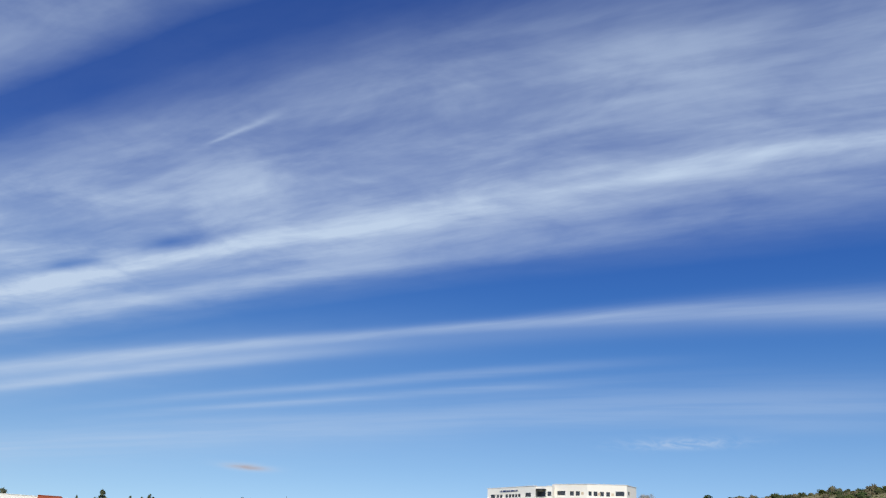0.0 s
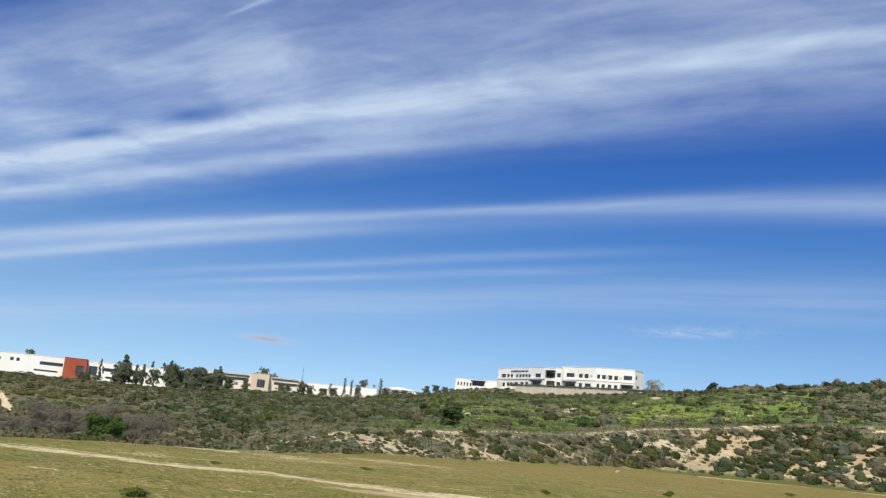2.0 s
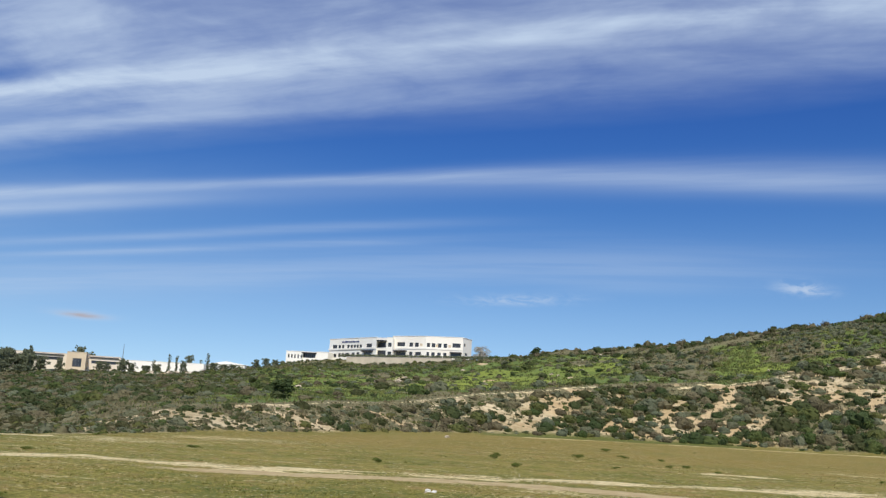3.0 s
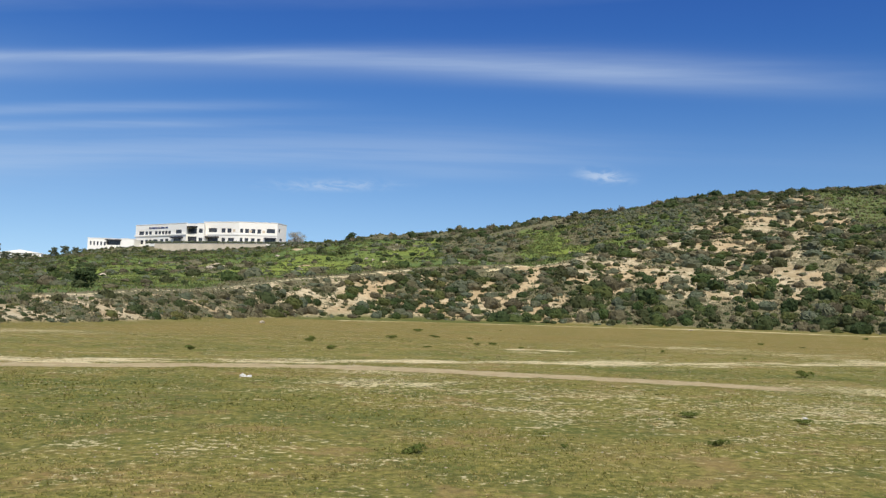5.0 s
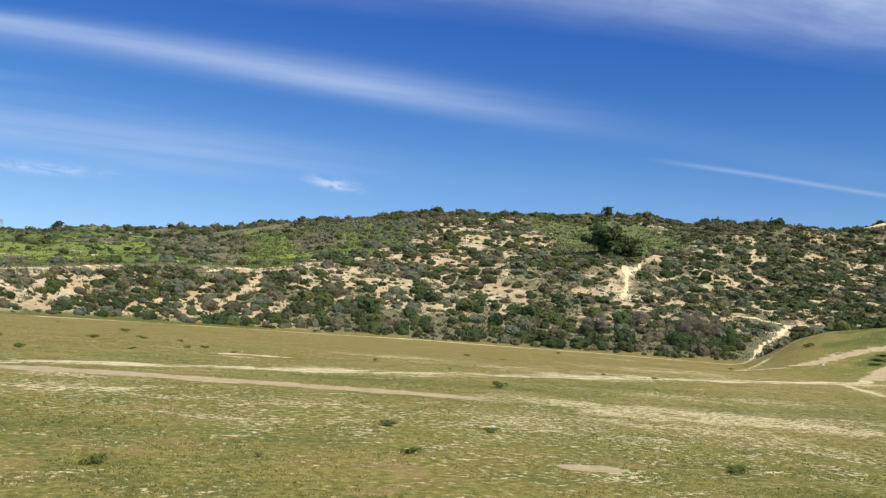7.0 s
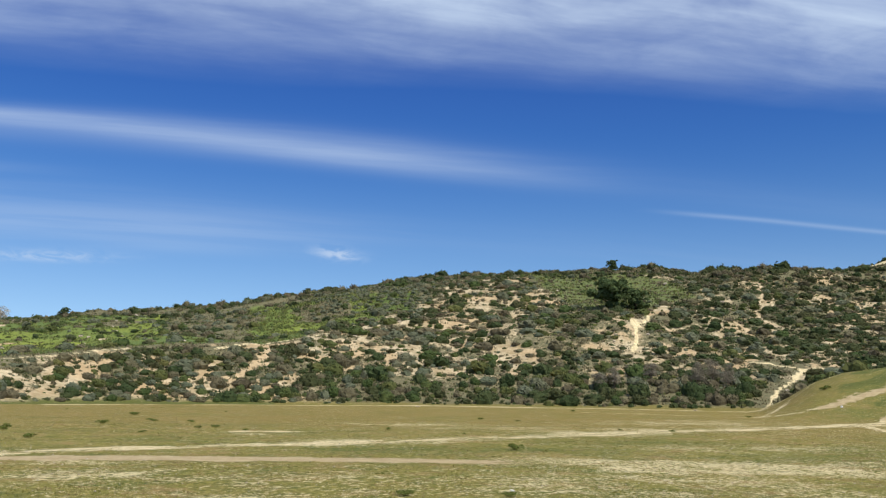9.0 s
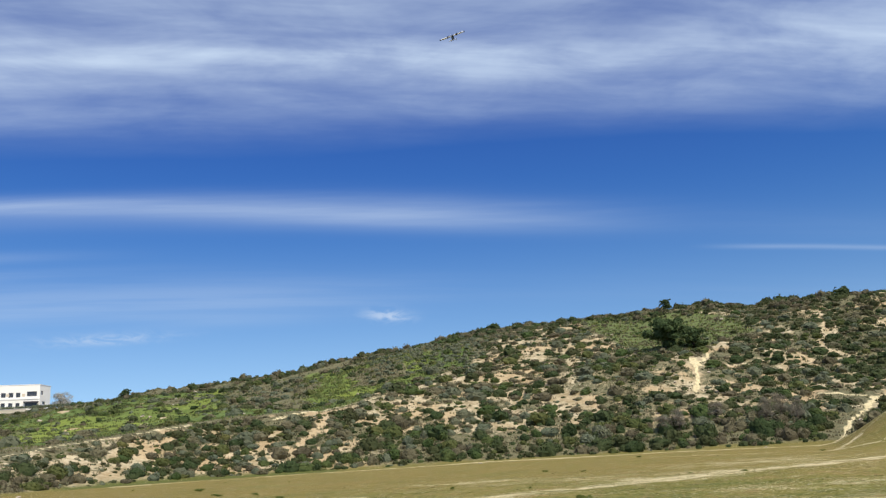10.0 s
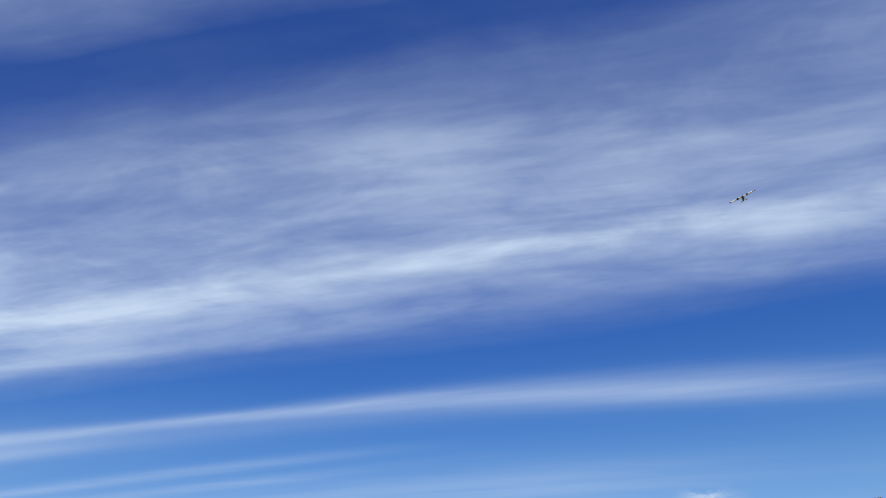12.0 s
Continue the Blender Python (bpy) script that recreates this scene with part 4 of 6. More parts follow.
# long white commercial buildings further along
b1, b2 = Front(-57.6, 402, -53.62, 399), Front(-53.62, 397.5, -51.3, 396)
b3 = Front(-50.05, 395, -45.05, 390)
w1 = [(b1.opening(a, a + 0.19, 1.95, 1.76), 0) for a in (-56.55, -55.93, -55.1, -54.25, -53.92)] + [(b1.opening(a, a + 0.2, 1.42, 1.24), 0) for a in (-55.92, -55.2)]
# the lower window strip stands in for a dark line of cars and canopy
w2 = [(b2.opening(-52.64, -51.36, 1.90, 1.70), 7), (b2.opening(-52.9, -51.6, 1.42, 1.32), 4)]
w3 = [(b3.opening(-49.88, -49.42, 1.95, 1.38), 3), (b3.opening(-49.15, -48.3, 1.92, 1.72), 6), (b3.opening(-48.9, -48.3, 1.42, 1.30), 3), (b3.opening(-46.15, -45.2, 1.85, 1.66), 6), (b3.opening(-47.6, -46.5, 1.92, 1.72), 6)]
building("commercial_building", "long white two-storey commercial building on the ridge", [b1, b2], 30, 7.0, 16.95, STUCCO, [w1, w2])
building("commercial_building", "long white commercial building with strip windows", [b3], 30, 7.0, 16.9, STUCCO, [w3])
bred = Front(-51.32, 392.5, -50.05, 391.5)
building("entrance_block", "terracotta red entrance block of the white building", [bred], 30, 7.0, 17.25, PAINT_RED, [[(bred.opening(-50.62, -50.18, 1.88, 1.40), 2)]])
t1, t2, t3 = Front(-44.2, 408, -40.2, 402), Front(-40.2, 398, -39.12, 397), Front(-39.12, 403, -37.15, 402)
building("low_building", "low cream commercial building with dark strip windows", [t1], 26, 9, 19.0, STUCCO_CREAM, [[(t1.opening(-41.8, -40.4, 2.25, 2.08), 6), (t1.opening(-43.6, -42.2, 2.2, 2.0), 6)]])
building("entrance_block", "tan stucco entrance block with a dark doorway", [t2], 22, 9, 19.75, STUCCO_TAN, [[(t2.opening(-39.86, -39.36, 2.26, 1.75), 2)]])
building("low_building", "low cream commercial wing beside the tan entrance", [t3], 26, 9, 19.0, STUCCO_CREAM, [[(t3.opening(-38.8, -37.4, 2.2, 2.02), 6)]])
for k, a in enumerate((-41.2, -38.1)):
    fr = t1 if k == 0 else t3
    s, _ = fr.along(a)
    part("roof_edge", boxed(s - 6, s + 6, -0.5, -0.02, 18.2, 18.6, m=fr.frame_matrix()), AWNING, bpy.data.objects["low_building" if k == 0 else "low_building.001"], "dark roof edge")
l1 = Front(-38.55, 424, -32.2, 404)
building("warehouse", "long white windowless warehouse behind small trees", [l1], 40, 10, 18.75, STUCCO, [[(l1.opening(-35.0, -34.85, 2.12, 2.02), 0), (l1.opening(-35.9, -35.7, 2.1, 1.95), 0)]])
l2 = Front(-31.95, 446, -29.7, 440)
building("warehouse", "white warehouse with a low gabled roof", [l2], 30, 14, 20.8, STUCCO, [[]])
bm = bmesh.new()
m = l2.frame_matrix()
vs = [bm.verts.new(m @ Vector(c)) for c in ((-0.3, -0.3, 20.99), (l2.length + 0.3, -0.3, 20.99), (l2.length / 2, -0.3, 22.5), (-0.3, 30, 20.99), (l2.length + 0.3, 30, 20.99), (l2.length / 2, 30, 22.5))]
for f in ((0, 1, 2), (3, 5, 4), (0, 2, 5, 3), (1, 4, 5, 2), (0, 3, 4, 1)):
    bm.faces.new([vs[k] for k in f])
part("gable_roof", bm, STUCCO, bpy.data.objects["warehouse.001"], "pale gabled roof")

# ---- plants ----
rng = np.random.default_rng(7)


def leaf_cloud(n, lumps, leaf, seed, stretch=1.0, spike=0.0, narrow=1.0, unruly=0.55):
    """n three-cornered leaf clumps over a crown made of lumps (x, y, z, radius)."""
    r = np.random.default_rng(seed)
    lumps = np.array(lumps, float)
    weight = lumps[:, 3] ** 2
    pick = r.choice(len(lumps), n, p=weight / weight.sum())
    d = r.normal(size=(n, 3))
    d[:, 2] = np.where(d[:, 2] < -0.35, -d[:, 2] * 0.6, d[:, 2])
    d /= np.linalg.norm(d, axis=1)[:, None]
    rad = lumps[pick, 3] * (0.66 + 0.46 * r.random(n) ** 0.8)
    c = lumps[pick, :3] + d * rad[:, None]
    c[:, 2] = np.abs(c[:, 2])
    nrm = d + r.normal(size=(n, 3)) * unruly
    nrm /= np.linalg.norm(nrm, axis=1)[:, None]
    t = np.cross(nrm, r.normal(size=(n, 3)))
    t /= np.linalg.norm(t, axis=1)[:, None]
    b = np.cross(nrm, t)
    s = leaf * (0.55 + 0.9 * r.random((n, 1)))
    w = s * (0.55 + 0.4 * r.random((n, 1))) * narrow
    if spike:
        t = t * (1 - spike) + np.array([0, 0, 1.0]) * spike
    return np.stack([c - t * s * 0.6 * stretch - b * w, c - t * s * 0.5 * stretch + b * w, c + t * s * stretch + nrm * s * 0.25], 1)


def shrub_lumps(seed):
    """Billows of a low, broad mound, unit radius."""
    r = np.random.default_rng(seed)
    out = [(0, 0, 0.12, 0.60)]
    for k in range(8):
        a, d = r.uniform(0, 2 * math.pi), r.uniform(0.30, 0.78)
        out.append((d * math.cos(a), d * math.sin(a), r.uniform(0.04, 0.42) * (1.15 - 0.6 * d), r.uniform(0.22, 0.42)))
    return out


def leaf_mesh(name, quads, mat, tints=None, tones=None):
    verts = quads.reshape(-1, 3)
    me = mesh_from_arrays(name, verts, np.arange(len(verts)).reshape(-1, 3), 3)
    set_values(me, "tint", np.zeros(len(verts)) if tints is None else np.repeat(tints, 3))
    set_values(me, "tone", np.full(len(verts), 0.5) if tones is None else np.repeat(tones, 3))
    me.materials.append(mat)
    return me


def limb(bm, points, radii, sides=6):
    """A tapered, bent branch through the points."""
    rings = []
    for k, (p, rad) in enumerate(zip(points, radii)):
        p = Vector(p)
        way = (Vector(points[min(k + 1, len(points) - 1)]) - Vector(points[max(k - 1, 0)])).normalized()
        side = way.orthogonal().normalized()
        up = way.cross(side)
        rings.append([bm.verts.new(p + (side * math.cos(2 * math.pi * j / sides) + up * math.sin(2 * math.pi * j / sides)) * rad) for j in range(sides)])
    for a, b in zip(rings[:-1], rings[1:]):
        for j in range(sides):
            bm.faces.new([a[j], a[(j + 1) % sides], b[(j + 1) % sides], b[j]])
    bm.faces.new(rings[-1])


KINDS = {"dark": LEAF_DARK, "sage": LEAF_SAGE, "fresh": LEAF_FRESH, "twiggy": TWIG}
FORMS = (("dark", 1.0, 1.0), ("sage", 1.0, 0.8), ("fresh", 1.0, 1.0), ("twiggy", 2.0, 0.42))
# leaf clumps and their size, and the facets of the twiggy heart, for large, middling and small shrubs, seen close by and far off
FINENESS = {"large": (172, 0.124, 10, 4), "middle": (86, 0.165, 7, 3), "small": (32, 0.25, 5, 2), "far_large": (90, 0.16, 7, 3), "far_middle": (46, 0.22, 6, 2), "far_small": (18, 0.32, 5, 2)}


def heart(lumps, round_, rise, seed):
    """The dense inside of a shrub: a lumpy dome of loose facets."""
    r = np.random.default_rng(seed)
    lumps = np.array(lumps, float)
    grid = np.zeros((rise + 1, round_, 3))
    for i in range(rise + 1):
        for k in range(round_):
            el, az = radians(-8 + 98 * min(i / (rise - 0.0), 1.0)), 2 * math.pi * (k + 0.5 * (i % 2)) / round_
            d = np.array([math.cos(el) * math.cos(az), math.cos(el) * math.sin(az), math.sin(el)])
            along = lumps[:, :3] @ d
            under = along ** 2 - (lumps[:, :3] ** 2).sum(1) + lumps[:, 3] ** 2
            reach = np.where(under > 0, along + np.sqrt(np.maximum(under, 0)), 0.3).max()
            grid[i, k] = d * reach * 0.96 * r.uniform(0.93, 1.05)
    grid[rise] = grid[rise].mean(0)
    tris = []
    for i in range(rise):
        for k in range(round_):
            a, b, c, d = grid[i, k], grid[i, (k + 1) % round_], grid[i + 1, (k + 1) % round_], grid[i + 1, k]
            tris.append((a, b, d))
            if i < rise - 1:
                tris.append((b, c, d))
    return np.array(tris)


def shrub_shape(j, n, leaf, round_, rise, stretch, narrow):
    lumps = shrub_lumps(140 + 7 * j)
    return np.concatenate([leaf_cloud(n, lumps, leaf, 190 + j, stretch, 0, narrow, 0.42), heart(lumps, round_, rise, 290 + j)])


SHAPES = {(k, size): [shrub_shape(j, *fine, st, nr) for j in range(7)] for k, st, nr in FORMS for size, fine in FINENESS.items()}
KIND_NAMES = ("dark", "sage", "fresh", "twiggy")


def scatter():
    """Places of the wild shrubs: x, y, width, height, kind, tint."""
    out = []
    taken = {}

    def free(x, y, rad, room=0.60):
        """Whether a shrub of that radius finds room; if so it takes it."""
        i, j = int(x // 3), int(y // 3)
        for p in range(i - 1, i + 2):
            for q in range(j - 1, j + 2):
                for ox, oy, orad in taken.get((p, q), ()):
                    if (ox - x) ** 2 + (oy - y) ** 2 < (room * (rad + orad)) ** 2:
                        return False
        taken.setdefault((i, j), []).append((x, y, rad))
        return True

    def region(a0, a1, r0, r1, per_m2, sizes, rule):
        """Throws shrubs of the given widths over a stretch of land; the rule says how likely they grow, how close, and which."""
        n = int(radians(a1 - a0) * (r1 ** 2 - r0 ** 2) / 2 * per_m2)
        a = rng.uniform(a0, a1, n)
        r = np.sqrt(rng.uniform(r0 ** 2, r1 ** 2, n))
        x, y = r * np.sin(np.radians(a)), r * np.cos(np.radians(a))
        m = land_masks(x, y)
        m.update(foot=np.interp(a, AZ, FOOT_R), bench=np.interp(a, AZ, BENCH_R), crest=np.interp(a, AZ, CREST_R),
                 clump=fractal(x, y, 18, 77, 3), zone=fractal(x, 0.7 * y, 11, 83, 3), wide=fractal(x, y, 34, 79, 3))
        m["path"] = np.maximum.reduce([near_line(x, y, PATH_Y, 1.5), near_line(x, y, PATH_ARM, 1.3), near_line(x, y, PATH_HILL, 1.7), near_line(x, y, PATH_BENCH, 1.6), near_line(x, y + 0.6, PATH_RIM, 1.7)])
        dice, width = rng.random(n), rng.uniform(*sizes, n)
        for k in range(n):
            got = rule(a[k], r[k], width[k], {q: float(w[k]) for q, w in m.items()}, dice[k])
            if got:
                w, tall, room, odds, tint = got
                if free(x[k], y[k], w, room):
                    kind = KIND_NAMES[int(np.searchsorted(np.cumsum(odds), rng.random() * 0.999))]
                    out.append((x[k], y[k], w, w * tall, kind, tint))

    def spur(a, r, w, m, dice):
        foot, bench, crest = m["foot"], m["bench"], m["crest"]
        if r < foot - 0.7 or (m["field"] > 0.5 and (a > 31.5 or w > 0.8)) or r > crest + 4 or m["track"] > 0.45 or m["path"] > 0.35:
            return None
        if a < 14 and r > bench + 1.5 and r < crest - 14 and a < np.interp(r, [134, 150, 165, 178, 195, 215], [3.5, 6.0, 8.5, 10.9, 12.5, 13.5]) + 0.3:
            return None
        low = r < foot + (17 if a > 4 else 7)
        top = smooth(r, crest - 15, crest - 5)
        glade = a > 17 and m["green"] > 0.3 and top < 0.5
        chance, room = (0.99, 0.42) if low else (0.95, 0.64)
        if a > 27 and not low:
            chance, room = 0.98, 0.52
        chance *= (1 - smooth(m["scar"], 0.42, 0.75)) * (1 if low else 1 - 0.45 * smooth(m["bare"], 0.62, 0.84))
        if w < 0.5:
            chance = max(chance, 0.3)
        if glade:
            chance, w = 0.5, 0.55 * w
        if top > 0.4:
            chance, room = max(chance, 0.95), 0.46
        if dice > chance:
            return None
        odds = (0.52, 0.10, 0.22, 0.16) if low else (0.36, 0.20, 0.14, 0.30) if m["zone"] < 0.5 else (0.44, 0.16, 0.26, 0.14)
        if a > 27 and not low:
            odds = (0.66, 0.10, 0.08, 0.16)
        if 22 < a < 31 and r < 122:
            odds = (0.42, 0.14, 0.14, 0.30)
        elif 4 < a < 11.5 and 178 < r and top < 0.5:
            odds = (0.06, 0.84, 0.10, 0.0)
        elif top > 0.4:
            odds = (0.60, 0.08, 0.02, 0.30)
        return w, rng.uniform(0.75, 1.2) * (1.3 if low else 1 + top * rng.uniform(-0.15, 0.45)), room, odds, rng.uniform(0, 0.75) ** 1.4

    def bank(a, r, w, m, dice):
        foot, bench = m["foot"], m["bench"]
        if r < foot - 0.6 or r > bench - (0.8 if a < -28 else 2.0 if a < -7 or a > -2.5 else 0.5) or m["track"] > 0.5 or m["path"] > 0.3:
            return None
        if dice > 0.95 * (1 - (0.65 if w < 0.5 else 1.0) * smooth(m["scar"], 0.42, 0.75)) * (1 - (0.5 if a < -14 else 0.2) * smooth(m["bare"], 0.62, 0.84)):
            return None
        w *= (0.42 + 0.50 * smooth(r, 60, 104)) * (0.9 if a < -12 else 1.0)
        weedy = -19.5 < a < -13.5 and r < foot + 3.5
        odds = (0.10, 0.10, 0.05, 0.75) if weedy else (0.44, 0.24, 0.14, 0.18) if a < -12 else (0.46, 0.20, 0.20, 0.14)
        return w, rng.uniform(0.8, 1.3), 0.45 if weedy else 0.74 if a < -12 else 0.42, odds, rng.uniform(0.05, 0.8)

    def slope(a, r, w, m, dice):
        bench, crest = m["bench"], m["crest"]
        if r < bench + (1.4 if a < -30 else 3.0) or r > crest + (20 if -29 < a < -23.6 else 8 if a < -16 else 5) or m["track"] > 0.5:
            return None
        if a > np.interp(r, [134, 150, 165, 178, 195, 215, 260], [3.5, 6.0, 8.5, 10.9, 12.5, 13.5, 14]) + 0.3:
            return None
        w *= 0.4 + 0.6 * smooth(r, 66, 125)
        clump = smooth(m["clump"], 0.44, 0.60)
        near_top = smooth(r, crest - (13 if a > 3 else 34 if a > -12 else 22), crest - (7 if a > 3 else 18 if a > -12 else 6))
        fringe = (1 - smooth(r - bench, 8, 16)) * (1 - smooth(a, -6, -4))
        thicket = smooth(a, -6.5, -4.5) * (1 - smooth(a, -0.6, 1.0)) * smooth(r, 136, 144)
        edge = smooth(a - np.interp(r, [134, 150, 165, 178, 195, 215], [3.5, 6.0, 8.5, 10.9, 12.5, 13.5]), -1.6, -0.6)
        chance = (0.12 + 0.45 * clump) * (1 - 0.9 * smooth(m["bare"], 0.5, 0.8)) * (1 - 0.6 * m["mustard"])
        chance = max(chance, (0.45 if -24 < a < -12 else 0.85) * near_top, 0.34 * fringe, 0.92 * thicket, 0.9 * edge, 0.85 * smooth(a, 4.5, 5.5) * smooth(r, 172, 180))
        if a < -29:
            chance = max(chance, 0.75 * (1 - 0.9 * smooth(m["bare"], 0.5, 0.8)))
        if dice > chance:
            return None
        grey = max(fringe, thicket, edge)
        odds = (0.34, 0.26, 0.22, 0.18)
        if near_top > 0.5 and a > -12:
            odds = (0.58, 0.10, 0.02, 0.30)
        elif 4 < a < 11.5 and r > 178:
            odds = (0.06, 0.84, 0.10, 0.0)
        elif grey > 0.4:
            odds = (0.28, 0.36, 0.12, 0.24)
        return w, rng.uniform(0.75, 1.25) * (1 + near_top * rng.uniform(-0.1, 0.6)), 0.50 if grey > 0.4 or near_top > 0.4 else 0.62, odds, rng.uniform(0, 0.6)

    def valley(a, r, w, m, dice):
        foot = m["foot"]
        if r < foot + 1.5 or m["track"] > 0.2 or (a > -43.5 and r < foot + 12):
            return None
        clump = smooth(m["clump"], 0.30, 0.52)
        edge = 1 - smooth(r - foot, 22, 34)
        if dice > max(0.35 + 0.60 * clump, 0.75 * edge) * (1 - 0.9 * smooth(m["bare"], 0.5, 0.8)):
            return None
        w *= 1 - 0.55 * (1 - smooth(r, 60, 130))
        odds = (0.50, 0.16, 0.12, 0.22) if m["wide"] > 0.5 else (0.46, 0.16, 0.06, 0.32)
        dry = m["wide"]
        if a < -44 and r < 120:
            return w, rng.uniform(0.8, 1.5), 0.45, (0.16, 0.10, 0.04, 0.70), rng.uniform(0.0, 0.5)
        if a < -45.5:
            if m["zone"] > 0.60 and r > 150:
                return 0.8 * w, rng.uniform(0.7, 1.1), 0.5, (0.10, 0.0, 0.90, 0.0), rng.uniform(0.5, 0.95)
            odds, dry, w = (0.50, 0.10, 0.02, 0.38), dry - 0.13, 0.8 * w
        return w, rng.uniform(0.75, 1.2), 0.55, odds, float(np.clip(2.6 * (0.54 - dry) + rng.uniform(-0.1, 0.3), 0, 0.95))

    large, middle, small = (1.05, 1.75), (0.55, 1.05), (0.22, 0.5)
    for sizes, per in ((large, 0.09), (middle, 0.46), (small, 0.65)):
        region(3, 46, 104, 240, per, sizes, spur)
    for sizes, per in ((large, 0.10), (middle, 1.1), (small, 1.8)):
        region(-42.5, 3, 46, 135, per, sizes, bank)
    region(-42.5, -15, 46, 104, 2.6, (0.55, 1.25), bank)
    region(-43, -24, 44, 78, 5.0, (0.5, 1.2), bank)
    region(4, 12.5, 170, 228, 0.6, middle, slope)
    for sizes, per in ((large, 0.045), (middle, 0.12), (small, 0.10)):
        region(-42, 14, 64, 402, per, sizes, slope)
    region(-43, -29, 60, 380, 0.14, middle, slope)
    region(-42, -29, 60, 140, 0.5, small, slope)
    region(-28, -23.2, 380, 402, 0.45, middle, slope)
    for sizes, per in ((middle, 0.65), (small, 0.8)):
        region(-60, -40, 34, 150, per, sizes, valley)
    for sizes, per in ((large, 0.05), (middle, 0.12)):
        region(-60, -34, 150, 386, per, sizes, valley)
    return out


SHRUBS = scatter()


def build_shrubs():
    """Those at the hill's foot become things; the rest, past counting, one mesh for each kind."""
    protos = {}
    for kind, mat in KINDS.items():
        for j in range(3):
            thing = tagged(new("shrub"), {"dark": "dark green chaparral shrub at the foot of the slope", "sage": "grey-green sage shrub at the foot of the slope",
                                          "fresh": "fresh green shrub at the foot of the slope", "twiggy": "dry grey-brown twiggy shrub at the foot of the slope"}[kind],
                           "shrub", "shrubs along the hill foot")
            n, leaf, st, nr = (420, 0.10, 2.0, 0.42) if kind == "twiggy" else (420, 0.09, 1.0, 1.0)
            q = np.concatenate([leaf_cloud(n, shrub_lumps(300 + 11 * j), leaf, 310 + j, st, 0, nr, 0.42), heart(shrub_lumps(300 + 11 * j), 14, 5, 320 + j)])
            foliage = new("foliage", leaf_mesh("foliage", q, mat, np.full(len(q), (0.02, 0.2, 0.45)[j]), np.full(len(q), (0.25, 0.8, 0.5)[j])))
            foliage.parent = thing
            bm = bmesh.new()
            r = random.Random(j)
            for k in range(4):
                a = r.uniform(0, 6.28)
                limb(bm, [(0.04 * math.cos(a), 0.04 * math.sin(a), -0.15), (0.2 * math.cos(a), 0.2 * math.sin(a), 0.25), (0.45 * math.cos(a), 0.45 * math.sin(a), 0.55)], [0.035, 0.025, 0.01], 4)
            part("stem", bm, BARK, thing)
            protos.setdefault(kind, []).append(thing)
    used = set()
    near = [(k, s) for k, s in enumerate(SHRUBS) if -38 < math.degrees(math.atan2(s[0], s[1])) < 33
            and math.hypot(s[0], s[1]) < np.interp(math.degrees(math.atan2(s[0], s[1])), AZ, FOOT_R) + 9]
    near.sort(key=lambda e: e[1][2], reverse=True)
    for k, (x, y, w, h, kind, tint) in near[:288]:
        j = rng.integers(3)
        m = Matrix.LocRotScale((x, y, float(ground_z(x, y)) - 0.05), Euler((0, 0, rng.uniform(0, 6.28))), (w, w * rng.uniform(0.85, 1.1), h))
        proto = protos[kind][j]
        if proto not in used:
            used.add(proto)
            proto.matrix_basis = m
        else:
            flat = Matrix.Diagonal((*[1 / c for c in proto.scale], 1))
            copy_thing(proto, m @ flat)
        SHRUBS[k] = None
    for kind, protos_of in protos.items():
        for p in protos_of:
            if p not in used:
                for o in (*p.children_recursive, p):
                    bpy.data.objects.remove(o)
    rest = {}
    for s in SHRUBS:
        if s is None:
            continue
        x, y, w, h, kind, tint = s
        size = ("far_" if math.hypot(x, y) > 205 else "") + ("large" if w > 1.0 else "middle" if w > 0.5 else "small")
        shapes = SHAPES[kind, size]
        q = shapes[rng.integers(len(shapes))]
        a, long = rng.uniform(0, 6.28), rng.uniform(0.95, 1.2)
        ca, sa = math.cos(a), math.sin(a)
        turn = np.array([[ca * w * long, sa * w * long, 0], [-sa * w, ca * w, 0], [0, 0, h]])
        rest.setdefault(kind, []).append((q @ turn + np.array([x, y, float(ground_z(x, y)) - 0.06]), tint, rng.random()))
    for kind, parts in rest.items():
        quads = np.concatenate([p[0] for p in parts])
        tints = np.concatenate([np.full(len(p[0]), p[1]) for p in parts])
        tones = np.concatenate([np.full(len(p[0]), p[2]) for p in parts])
        tagged(new("hill_scrub", leaf_mesh("hill_scrub", quads, KINDS[kind], tints, tones)),
               {"dark": "dark green scrub covering the sandy hillsides", "sage": "grey-green sage scrub on the hillsides", "fresh": "fresh green scrub on the hillsides",
                "twiggy": "dry grey-brown scrub on the hillsides"}[kind], "scrub", kind="stuff")


build_shrubs()


